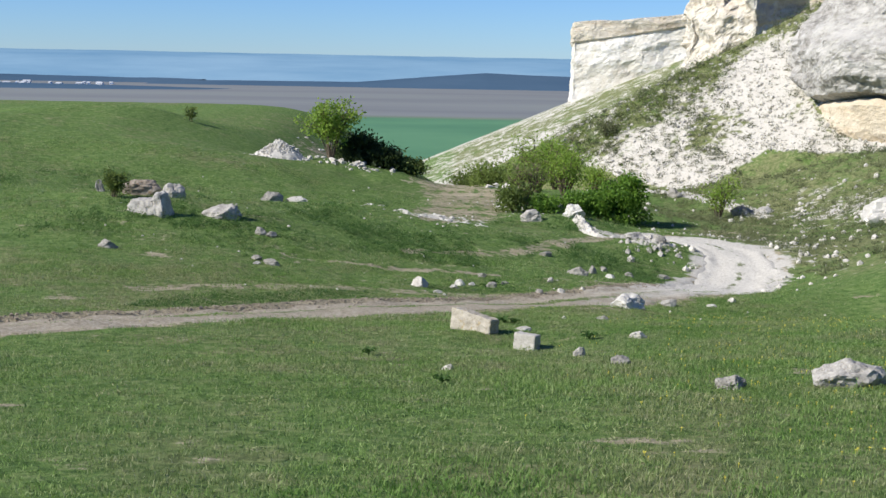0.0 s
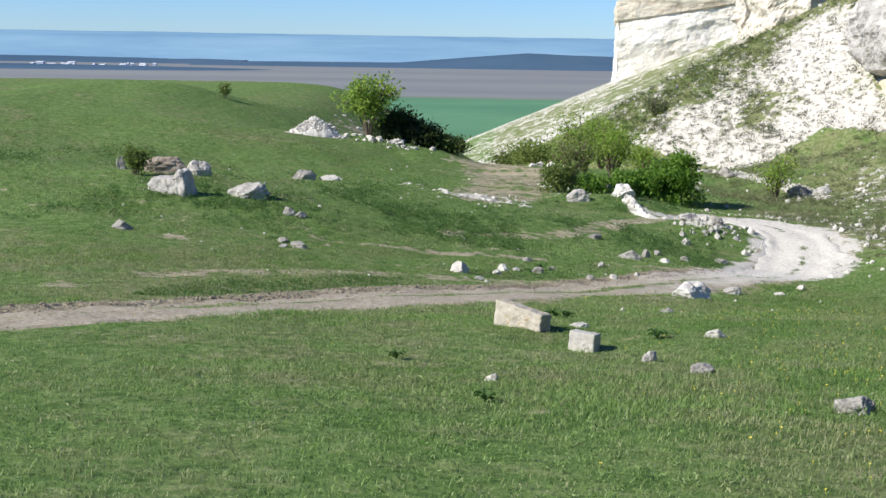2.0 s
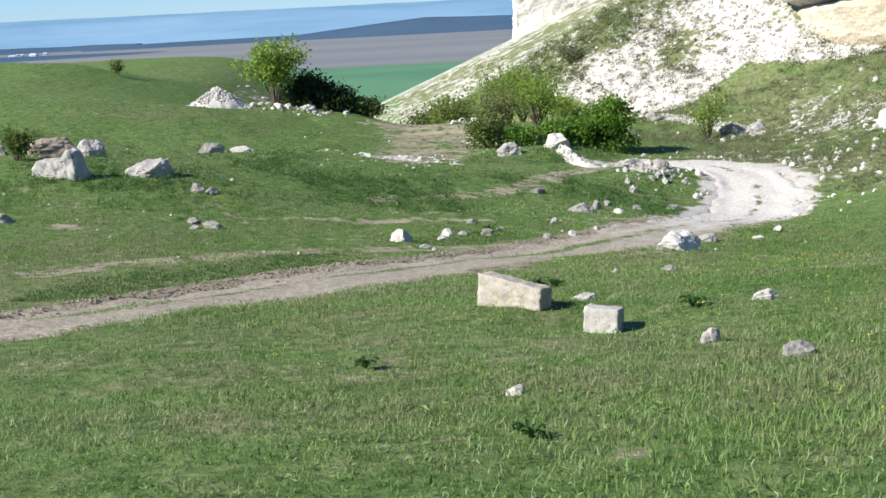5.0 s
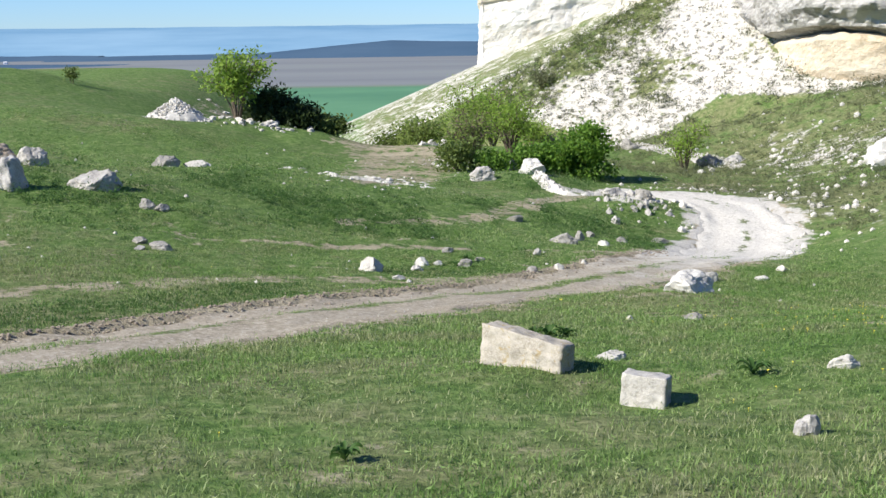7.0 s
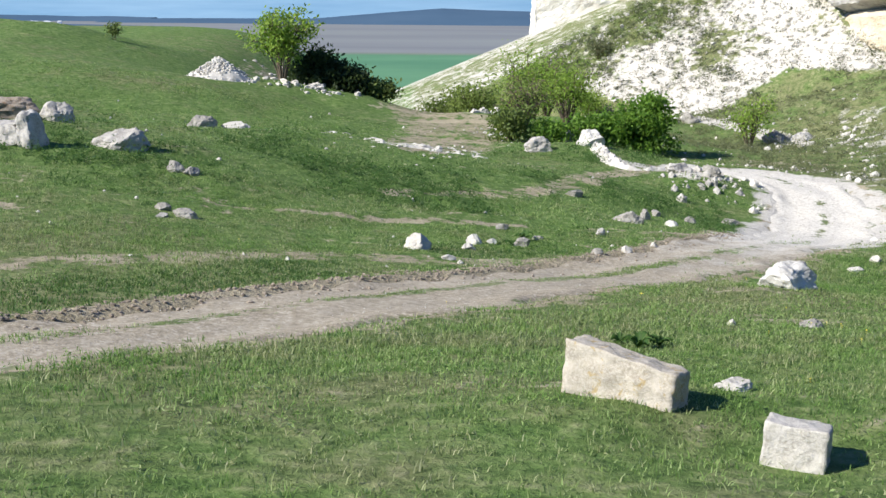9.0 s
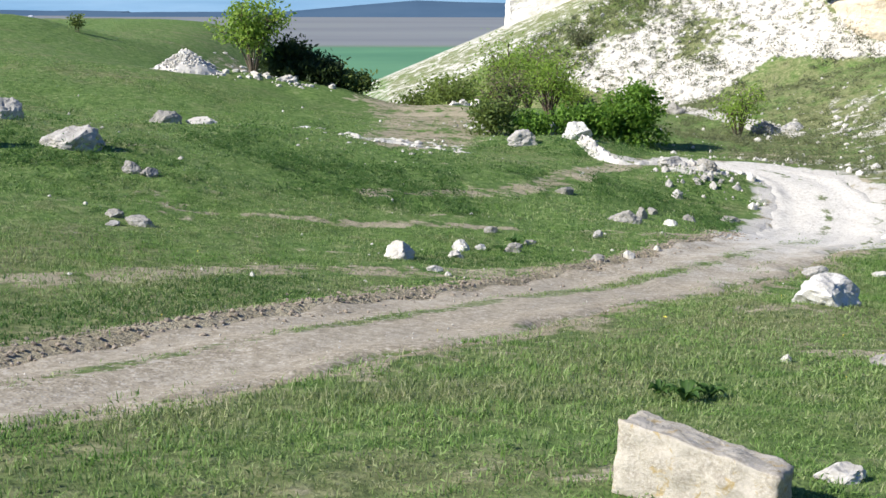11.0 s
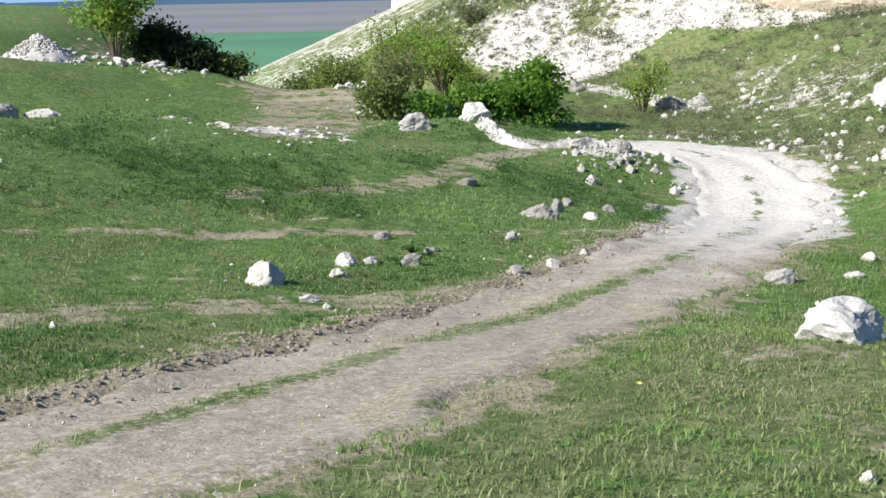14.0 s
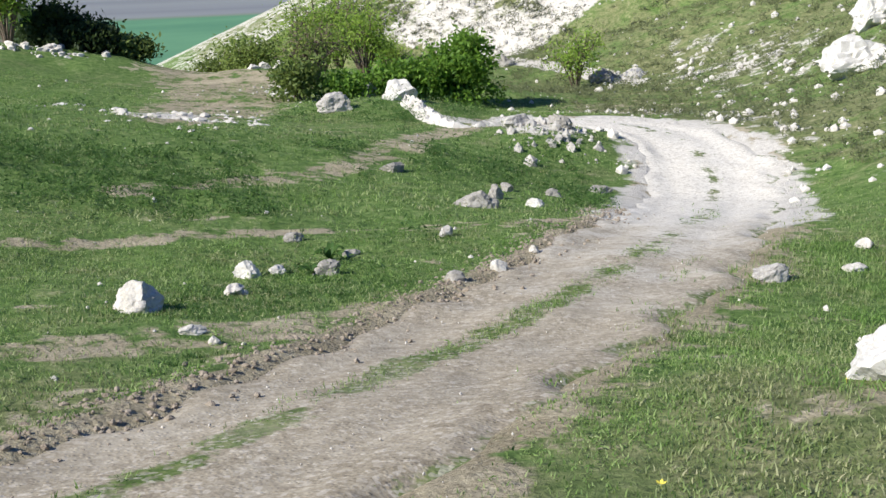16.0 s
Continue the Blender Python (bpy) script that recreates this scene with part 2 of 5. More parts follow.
def road_material():
    n = Nodes("chalk_track")
    attr = n.add("ShaderNodeAttribute")
    attr.attribute_name = "wear"
    sep = n.add("ShaderNodeSeparateColor")
    n.link(attr.outputs["Color"], sep.inputs[0])
    white, green, edge = sep.outputs[0], sep.outputs[1], sep.outputs[2]
    mid, fine, speck = n.noise(1.1, 6, 0.65), n.noise(8, 6, 0.7), n.noise(45, 3, 0.6)
    earth = n.ramp(n.math("ADD", n.math("MULTIPLY", fine, 0.55), n.math("MULTIPLY", speck, 0.45)),
                   [(0.34, (0.15, 0.125, 0.085)), (0.48, (0.28, 0.24, 0.172)), (0.62, (0.42, 0.37, 0.28))])
    chalk = n.ramp(n.math("ADD", n.math("MULTIPLY", fine, 0.55), n.math("MULTIPLY", speck, 0.45)),
                   [(0.3, (0.44, 0.41, 0.35)), (0.5, (0.60, 0.57, 0.50)), (0.66, (0.70, 0.675, 0.61))])
    c = n.mix(n.step(n.math("ADD", white, n.math("MULTIPLY", n.math("SUBTRACT", mid, 0.5), 0.8)), 0.25, 0.75), earth, chalk)
    grass = n.ramp(fine, [(0.35, (0.05, 0.085, 0.022)), (0.5, (0.10, 0.145, 0.04)), (0.66, (0.19, 0.20, 0.09))])
    rag = n.math("ADD", n.math("MULTIPLY", mid, 1.0), n.math("MULTIPLY", fine, 0.8))
    broken = n.math("ADD", n.math("MULTIPLY", mid, 1.6), n.math("MULTIPLY", n.noise(3.5, 5, 0.7), 1.4))
    c = n.mix(n.step(n.math("ADD", green, n.math("SUBTRACT", broken, 1.5)), 0.46, 0.66), c, grass)
    crumb = n.ramp(n.math("ADD", n.math("MULTIPLY", fine, 0.5), n.math("MULTIPLY", speck, 0.5)), [(0.35, (0.10, 0.08, 0.06)), (0.62, (0.31, 0.27, 0.22))])
    c = n.mix(n.step(n.math("ADD", edge, n.math("SUBTRACT", rag, 0.9)), 0.45, 0.7), c, crumb)
    dust = n.noise(0.7, 4, 0.6, distortion=0.8)
    pebble = n.add("ShaderNodeTexVoronoi", Scale=26.0)
    n.link(n.coords(), pebble.inputs["Vector"])
    shade = n.add("ShaderNodeSeparateColor")
    n.link(pebble.outputs["Color"], shade.inputs[0])
    c = n.mix(n.math("MULTIPLY", n.step(shade.outputs[0], 0.62, 0.70), 0.45), c, n.ramp(shade.outputs[1], [(0.2, (0.16, 0.13, 0.095)), (0.8, (0.56, 0.51, 0.43))]))
    rut = n.add("ShaderNodeAttribute")
    rut.attribute_name = "rut"
    worn = n.math("ADD", n.math("MULTIPLY", rut.outputs["Fac"], 0.34), n.math("MULTIPLY", n.step(dust, 0.45, 0.7), 0.35))
    c = n.mix(n.math("MULTIPLY", worn, n.math("SUBTRACT", 1.0, white)), c, n.ramp(fine, [(0.35, (0.34, 0.295, 0.22)), (0.65, (0.46, 0.415, 0.33))]))
    return n.done(c, 0.95, n.math("ADD", mid, n.math("MULTIPLY", n.step(pebble.outputs["Distance"], 0.5, 0.0), 0.12)), 0.45, 0.06, 0.1)


TRACK = road_material()


# Distance haze is painted: bluish base colour plus some emission, no volume.
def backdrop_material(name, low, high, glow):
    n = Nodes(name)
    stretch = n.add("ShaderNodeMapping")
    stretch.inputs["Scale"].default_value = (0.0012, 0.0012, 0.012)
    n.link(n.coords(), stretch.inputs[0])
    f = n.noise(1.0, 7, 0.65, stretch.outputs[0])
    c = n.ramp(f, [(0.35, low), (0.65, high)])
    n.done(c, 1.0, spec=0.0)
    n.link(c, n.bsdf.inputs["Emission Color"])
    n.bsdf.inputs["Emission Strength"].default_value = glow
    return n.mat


# Blue of the air put into the colour; hills and forest also glow.
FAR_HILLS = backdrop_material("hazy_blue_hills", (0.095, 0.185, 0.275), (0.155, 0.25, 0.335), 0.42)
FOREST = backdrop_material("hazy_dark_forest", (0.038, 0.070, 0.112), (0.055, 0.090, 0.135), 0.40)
TOWN = Nodes("town_white").done((0.75, 0.78, 0.82), 0.8)
TOWN_ROOF = Nodes("town_roof").done((0.45, 0.47, 0.50), 0.8)
FLOWER = Nodes("yellow_petal").done((0.72, 0.62, 0.09), 0.6)


# ---- helpers of this place ----
def mesh_of(name, verts, faces, smooth=False):
    me = bpy.data.meshes.new(name)
    verts, faces = np.asarray(verts, dtype=np.float32), np.asarray(faces, dtype=np.int32)
    k = faces.shape[1]
    me.vertices.add(len(verts))
    me.vertices.foreach_set("co", verts.ravel())
    me.loops.add(faces.size)
    me.loops.foreach_set("vertex_index", faces.ravel())
    me.polygons.add(len(faces))
    me.polygons.foreach_set("loop_start", np.arange(0, faces.size, k, dtype=np.int32))
    me.polygons.foreach_set("use_smooth", np.full(len(faces), smooth))
    me.update(calc_edges=True)
    me.validate()
    return me


def thing(name, me, material, m=None, parent=None):
    ob = new(name, me)
    if material:
        me.materials.clear()
        me.materials.append(material)
    if m is not None:
        ob.matrix_basis = m
    ob.parent = parent
    return ob


def part(name, bm, material, parent, label=""):
    me = bpy.data.meshes.new(name)
    bm.to_mesh(me)
    bm.free()
    ob = thing(name, me, material, None, parent)
    return tagged(ob, label)


def smoothstep(a, b, v):
    s = np.clip((v - a) / (b - a), 0, 1)
    return s * s * (3 - 2 * s)


def ripple(x, y, seed, scale):
    """Cheap smooth noise, about -1 to 1, of numpy arrays."""
    rng = np.random.RandomState(seed)
    total = 0
    for k in range(7):
        a, f, p = rng.uniform(0, 6.28), scale * 1.55 ** k, rng.uniform(0, 6.28)
        b, q = rng.uniform(0, 6.28), rng.uniform(0, 6.28)
        total = total + np.sin((x * math.cos(a) + y * math.sin(a)) * f + p) * np.sin((x * math.cos(b) + y * math.sin(b)) * f * 0.8 + q) / 1.35 ** k
    return total / 2.2


def along(x, y, line):
    """For points: the distance to a line of (x, y, width), how far along it they lie, the side, and the width there."""
    best, pos, side, wide = np.full(np.shape(x), 1e9), np.zeros(np.shape(x)), np.zeros(np.shape(x)), np.zeros(np.shape(x))
    run = 0.0
    for (ax, ay, aw), (bx, by, bw) in zip(line, line[1:]):
        dx, dy = bx - ax, by - ay
        length = math.hypot(dx, dy)
        s = np.clip(((x - ax) * dx + (y - ay) * dy) / length ** 2, 0, 1)
        d = np.hypot(x - ax - s * dx, y - ay - s * dy)
        near = d < best
        best = np.where(near, d, best)
        pos = np.where(near, run + s * length, pos)
        side = np.where(near, np.sign((x - ax) * dy - (y - ay) * dx), side)
        wide = np.where(near, aw + s * (bw - aw), wide)
        run += length
    return best, pos, side, wide


# ---- the lie of the land ----
FALL_Y = (-60, -30, 0, 13, 18, 25, 31, 36, 45, 56, 70, 80, 95, 130, 200, 300)
FALL_Z = (4.5, 4.2, 0, -2.05, -2.66, -3.87, -4.75, -5.0, -5.25, -5.6, -6.3, -7.0, -10, -20, -42, -60)
# swells and hollows: centre x, y, reach x, y, height
SWELLS = (
    (5.6, 54.6, 2.4, 2.6, 0.45),
    (8.3, 47.2, 1.3, 1.3, 0.4),
    (2.0, 15.6, 4.5, 5.0, -0.11),
    (0.5, 17.9, 1.2, 0.9, 0.1),
    (1.35, 16.85, 0.8, 0.7, -0.1),
    (4.1, 26.0, 1.6, 1.4, 0.18),
    (-10.5, 41, 3.5, 3, 0.35),
    (-6.6, 68.5, 3.0, 3.2, 0.85),
    (-2.6, 68.5, 2.6, 3.0, 0.7),
    (3.2, 66.5, 3.0, 3.0, 0.45),
    (30, 79, 4, 4, -0.8),
    (9, 17, 6, 6, 0.19),
    (-9, 30, 6, 6, 0.58),
    (12, 28, 6, 6, -0.97),
    (-8, 38, 6, 6, 0.82),
    (-22, 40, 12, 12, 2.17),
    (10, 42, 5, 6, -1.18),
    (19, 44, 7, 8, -0.95),
    (-4, 47, 6, 6, 0.73),
    (3, 38, 4, 5, -0.17),
    (3, 52, 5, 5, -0.23),
    (10, 58, 6, 6, -0.72),
    (18, 56, 6, 7, -0.91),
    (-12, 62, 8, 8, 1.43),
    (16, 68, 6, 6, -1.1),
    (24, 74, 7, 7, 1.65),
    (-22, 80, 12, 12, 4.67),
    (-30, 62, 14, 14, 3.12))


def land(x, y):
    x, y = np.asarray(x, float), np.asarray(y, float)
    z = sum(np.interp(y + o, FALL_Y, FALL_Z) for o in (-3, -1.5, 0, 1.5, 3)) / 5
    foot = np.interp(y, (-40, 0, 20, 35, 45, 55, 65, 75, 90), (9, 9, 10, 11.5, 14, 17.5, 20.5, 23, 30))
    z = z + 0.51 * np.logaddexp(0, np.minimum(x - foot, 60) / 1.5) * np.clip((130 - y) / 40, 0, 1)
    for cx, cy, rx, ry, up in SWELLS:
        z = z + up * np.exp(-((x - cx) / rx) ** 2 - ((y - cy) / ry) ** 2)
    # the high meadow that ends in a rounded brow
    brow = np.interp(y, (40, 60, 72, 86, 98, 108, 130, 200, 300), (-11, -6.2, -4.5, -3.2, -2.85, -2.9, -6, -48, -90)) - 0.96 * np.logaddexp(0, (x + 12.5) / 1.6)
    top = np.maximum(z, brow)
    z = top + 0.8 * np.log(np.exp((z - top) / 0.8) + np.exp((brow - top) / 0.8))
    # the scree spur with its crest
    ridge = 98 + 0.02 * x
    rise = -6.5 + 0.7 * ((x - 10.8) * 0.735 + (np.minimum(y, ridge) - 92) * 0.676) - 0.55 * np.maximum(y - ridge, 0)
    rise = np.minimum(rise, 7)
    top = np.maximum(z, rise)
    z = top + 0.35 * np.log(np.exp((z - top) / 0.35) + np.exp((rise - top) / 0.35))
    # the flank under the far cliff
    flank = -14.5 + 0.42 * np.minimum(x - 50, 60) - 0.10 * np.abs(y - 500)
    top = np.maximum(z, flank)
    return np.where(y > 230, top + np.log(np.exp(z - top) + np.exp(flank - top)), z)


TRACK_LINE = ((-16, 5.5, 0.95), (-8, 14.8, 0.95), (-5.2, 18.9, 1.1), (-2.8, 21.95, 1.2), (-0.4, 25.05, 1.3), (1.28, 27.55, 1.3), (2.95, 30.0, 1.3), (5.2, 33.2, 1.35),
              (7.6, 37.1, 1.4), (9.6, 41.0, 1.4), (11.1, 44.2, 1.45), (11.9, 46.6, 1.5), (11.6, 48.8, 1.4), (10.4, 50.2, 1.2), (9.0, 50.9, 0.8), (7.6, 50.8, 0.4))
FOOTPATHS = (((-6.5, 25.4, 0.5), (-3.1, 28.1, 0.45), (-1.6, 29.1, 0.45), (0.4, 29.8, 0.5), (2.2, 30.9, 0.4)),
             ((-4.5, 33.5, 0.15), (-1.5, 34.6, 0.24), (0.3, 35.4, 0.26), (2.4, 36.2, 0.26), (4.2, 36.0, 0.3), (5.7, 36.9, 0.35)),
             ((-1.5, 38.0, 0.2), (0.3, 39.4, 0.45), (3.2, 42.6, 0.4), (5.3, 47.2, 0.5), (7.6, 49.5, 0.6)))


def ground_height(x, y):
    x, y = np.asarray(x, float), np.asarray(y, float)
    z = land(x, y)
    near = smoothstep(140, 60, y)
    z = z + near * (0.05 * ripple(x, y, 3, 0.5) + 0.022 * ripple(x, y, 5, 0.9) + (0.15 * ripple(x, y, 7, 0.40) + 0.05 * ripple(x, y, 11, 1.1)) * smoothstep(27, 34, y) * smoothstep(6, 2, x))
    face = smoothstep(-6.6, -5.4, z) * smoothstep(60, 75, y) * smoothstep(9, 12, x) * near
    z = z + face * (0.22 * ripple(x, y, 8, 0.9) + 0.12 * ripple(x, y, 9, 2.6))
    d, s, side, w = along(x, y, TRACK_LINE)
    inside = smoothstep(1.0, 0.75, d / w)
    z = z - inside * 0.10 * smoothstep(-30, 0, y)
    bank = np.exp(-((d / w - 1.08) / 0.12) ** 2) * (side < 0) * smoothstep(40, 20, s)
    return z + 0.06 * bank


def surface_height(x, y):
    """The ground, or the track where it lies on it."""
    d, s, side, w = along(np.asarray(x, float), np.asarray(y, float), TRACK_LINE)
    u = d / w
    return ground_height(x, y) + np.where(u < 1, np.maximum(0.07 - 0.11 * smoothstep(0.75, 1.0, u), 0), 0)


# ---- the ground, one sheet to the horizon ----
def grown(start, step, end, rate):
    out, v = [], start
    while v < end:
        out.append(v)
        step *= rate
        v += step
    return out + [end]


xs = np.array([-v for v in grown(34.6, 0.6, 4900, 1.09)][::-1] + list(np.arange(-34, -12, 0.6)) + list(np.arange(-12, 12, 0.22)) + list(np.arange(12, 36, 0.42)) + grown(36.4, 0.45, 4900, 1.09))
ys = np.array([-v for v in grown(8.5, 0.5, 4900, 1.14)][::-1] + list(np.arange(-8, 2, 0.5)) + list(np.arange(2, 46, 0.22)) + list(np.arange(46, 108, 0.42)) + grown(108.5, 0.6, 4900, 1.06))
gx, gy = np.meshgrid(xs, ys)
gz = ground_height(gx, gy)


def grid_faces(rows, cols):
    i = np.arange(rows * cols).reshape(rows, cols)
    return np.stack([i[:-1, :-1], i[:-1, 1:], i[1:, 1:], i[1:, :-1]], -1).reshape(-1, 4)


def bare_mask(x, y):
    """How worn to bare soil the meadow is, 0 to 1."""
    m = 0.16 * smoothstep(70, 40, y) * smoothstep(40, 20, np.abs(x))
    d, s, side, w = along(x, y, TRACK_LINE)
    m = np.maximum(m, smoothstep(1.32, 0.95, d / w))
    m = np.maximum(m, 0.62 * smoothstep(2.0, 1.0, d / w) * (side > 0) * smoothstep(18, 24, s) * smoothstep(46, 38, s))
    m = np.maximum(m, 0.44 * smoothstep(2.3, 1.1, d / w) * (side < 0) * smoothstep(38, 26, s))
    for line in FOOTPATHS:
        d, s, side, w = along(x, y, line)
        m = np.maximum(m, 0.61 * smoothstep(2.2, 0.4, d / w))
    # the trodden hollow that leads to the gully
    d, s, side, w = along(x, y, ((-0.5, 47, 1.2), (0.5, 54, 2.2), (1.2, 60, 2.6), (0.5, 70, 3.2), (1.5, 84, 4)))
    m = np.maximum(m, 0.66 * smoothstep(1.6, 0.4, d / w))
    # thin turf on the knoll beside the tree
    m = np.maximum(m, 0.55 * np.exp(-((x + 8.5) / 4.0) ** 2 - ((y - 84) / 7) ** 2))
    # under the slope beyond the bend
    m = np.maximum(m, 0.60 * np.exp(-((x - 13.5) / 3.2) ** 2 - ((y - 57) / 4) ** 2))
    # worn spots in the near turf
    m = np.maximum(m, 0.60 * smoothstep(0.35, 0.85, ripple(x, y, 22, 1.3)) * smoothstep(44, 34, y) * (np.abs(x) < 20))
    m = np.maximum(m, 0.56 * smoothstep(0.50, 0.95, ripple(x, y, 21, 0.55)) * smoothstep(60, 40, y) * (np.abs(x) < 30))
    return m


def scree_mask(x, y, z):
    """How much loose white chalk covers the slope, 0 to 1."""
    up = (x - 10.8) * 0.735 + (y - 92) * 0.676
    foot = np.interp(x, (10, 15, 17, 18.5, 20.3, 22.4, 26), (-0.3, -1.4, -1.7, -0.9, 1.0, 2.9, 3.0))
    spur = smoothstep(foot - 0.5, foot + 0.7, up) * smoothstep(70, 80, y) * smoothstep(150, 110, y)
    below = smoothstep(1.6, -1.6, y - 93.2 - 0.25 * (x - 10.5))
    chute = np.exp(-((x - 23.4 - 0.1 * (y - 88)) / 2.3) ** 2)
    m = spur * (0.40 + 0.13 * below * smoothstep(11, 14, x) + 0.30 * chute * (0.4 + 0.6 * below) + 0.12 * np.exp(-((up - foot - 0.8) / 1.2) ** 2) * below)
    m = m * (1 - 0.2 * smoothstep(-1.5, 1.5, y - 97 - 0.02 * x))
    m = np.where(y > 230, smoothstep(-58, -50, z) * (0.47 + 0.30 * ripple(0.12 * x, y, 33, 0.10)), m)
    d, s, side, w = along(x, y, ((12, 78, 0.6), (15.2, 73.5, 0.7), (17.2, 69, 0.6), (17.6, 66, 0.4)))
    m = np.maximum(m, 0.95 * smoothstep(1.5, 0.6, d / w))
    d, s, side, w = along(x, y, TRACK_LINE)
    m = np.maximum(m, 0.60 * smoothstep(1.9, 1.0, d / w) * smoothstep(34, 41, s))
    # broken chalk: hollow, bank of the road bend, edge under the white stone
    m = np.maximum(m, 0.60 * np.exp(-((x + 0.3) / 1.9) ** 2 - ((y - 49.5) / 4.2) ** 2))
    m = np.maximum(m, 0.60 * np.exp(-((x - 3.2) / 1.0) ** 2 - ((y - 60) / 3.0) ** 2))
    m = np.maximum(m, 0.48 * np.exp(-((x - 14.5) / 2.0) ** 2 - ((y - 49) / 9) ** 2))
    m = np.maximum(m, 0.52 * np.exp(-((x - 20.5) / 4) ** 2 - ((y - 63) / 8) ** 2))
    m = np.maximum(m, 0.55 * np.exp(-((x - 12.3) / 2.2) ** 2 - ((y - 56) / 3) ** 2))
    m = np.maximum(m, 0.66 * np.exp(-((x - 8.3) / 1.3) ** 2 - ((y - 47.6) / 1.6) ** 2))
    d, s, side, w = along(x, y, ((5.9, 53.2, 0.25), (6.3, 51.5, 0.3), (7.0, 50.2, 0.35), (8.2, 49.6, 0.4)))
    return np.maximum(m, 1.0 * smoothstep(1.6, 0.7, d / w))


ground_mesh = mesh_of("ground", np.stack([gx, gy, gz], -1).reshape(-1, 3), grid_faces(len(ys), len(xs)), True)
zones = ground_mesh.attributes.new("zones", "FLOAT_COLOR", "POINT")
dry_turf = np.maximum(np.clip(0.5 + 0.5 * ripple(gx, gy, 31, 0.12), 0, 1) * (0.3 + 0.7 * smoothstep(32, 24, gy)), 0.75 * np.maximum(0.8 * smoothstep(10, 15, gx) * smoothstep(30, 45, gy), smoothstep(70, 90, gy) * smoothstep(-2, 4, gx)))
zones.data.foreach_set("color", np.stack([bare_mask(gx, gy), scree_mask(gx, gy, gz), dry_turf, np.ones_like(gx)], -1).astype(np.float32).ravel())
fields = ground_mesh.attributes.new("fields", "FLOAT_COLOR", "POINT")
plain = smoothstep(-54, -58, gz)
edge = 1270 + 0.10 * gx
# Bands of the plain that take the haze-tinted field colours.
hazy_green_field = plain * smoothstep(edge + 12, edge - 12, gy)
hazy_brown_field = plain * smoothstep(edge - 12, edge + 12, gy)
fields.data.foreach_set("color", np.stack([hazy_green_field, hazy_brown_field, 0 * gx, np.ones_like(gx)], -1).astype(np.float32).ravel())
ground = tagged(thing("ground", ground_mesh, GROUND), "green spring meadow falling to a hazy plain", "ground", kind="structure")


# ---- the chalk track ----
def build_track():
    pts = np.array(TRACK_LINE)
    run = np.concatenate([[0], np.cumsum(np.hypot(*(pts[1:, :2] - pts[:-1, :2]).T))])
    t = np.arange(0, run[-1], 0.16)
    # rounded by averaging along the run
    c = sum(np.stack([np.interp(t + o, run, pts[:, k]) for k in range(3)], -1) for o in (-1.6, -0.8, 0, 0.8, 1.6)) / 5
    tan = np.gradient(c[:, :2], axis=0)
    tan /= np.linalg.norm(tan, axis=1)[:, None]
    across = np.linspace(-1, 1, 25)
    verts, wear, ruts = [], [], []
    for i in range(len(t)):
        nx, ny = tan[i, 1], -tan[i, 0]
        wl = c[i, 2] * (1 + 0.05 * math.sin(t[i] * 1.7) * math.sin(t[i] * 0.63 + 1) + 0.03 * math.sin(t[i] * 5.1))
        wr = c[i, 2] * (1 + 0.12 * math.sin(t[i] * 1.3 + 2) * math.sin(t[i] * 0.8) + 0.06 * math.sin(t[i] * 4.3 + 1))
        white = float(np.interp(t[i], (22, 33, 38, 43), (0.05, 0.38, 0.62, 1.0)))
        for u in across:
            w = (wl if u < 0 else wr) * u
            x, y = c[i, 0] + nx * w, c[i, 1] + ny * w
            rut = math.exp(-((abs(u + 0.1) - 0.48) / 0.2) ** 2)
            z = 0.095 - 0.035 * rut - 0.13 * smoothstep(0.75, 1.0, abs(u))
            verts.append((x, y, z))
            mid_u = float(np.interp(t[i], (20, 25, 29, 32, 38), (-0.15, -0.27, -0.20, -0.05, 0.03)))
            green = math.exp(-((u - mid_u) / 0.19) ** 2) * float(np.interp(t[i], (19, 23, 25, 31, 33, 38, 44), (0.46, 0.58, 0.78, 0.82, 0.58, 0.56, 0.46)))
            green = max(green, 0.60 * float(smoothstep(0.55, 1.0, u)))
            crumb = 0.8 * float(smoothstep(-0.75, -1.0, u)) * float(np.interp(t[i], (36, 42), (1, 0.2)))
            wear.append((white * (1.0 - 0.25 * abs(u)), green, crumb, 1))
            ruts.append(max(math.exp(-((u - mid_u + 0.42) / 0.20) ** 2), math.exp(-((u - mid_u - 0.52) / 0.26) ** 2)))
    v = np.array(verts)
    v[:, 2] += ground_height(v[:, 0], v[:, 1]) + 0.014 * ripple(v[:, 0], v[:, 1], 41, 0.8)
    me = mesh_of("road", v, grid_faces(len(t), len(across))[:, ::-1], True)
    me.attributes.new("wear", "FLOAT_COLOR", "POINT").data.foreach_set("color", np.array(wear, dtype=np.float32).ravel())
    me.attributes.new("rut", "FLOAT", "POINT").data.foreach_set("value", np.array(ruts, dtype=np.float32))
    return tagged(thing("road", me, TRACK), "dusty chalk track with two ruts and a grassy middle", "dirt road", kind="structure")


build_track()


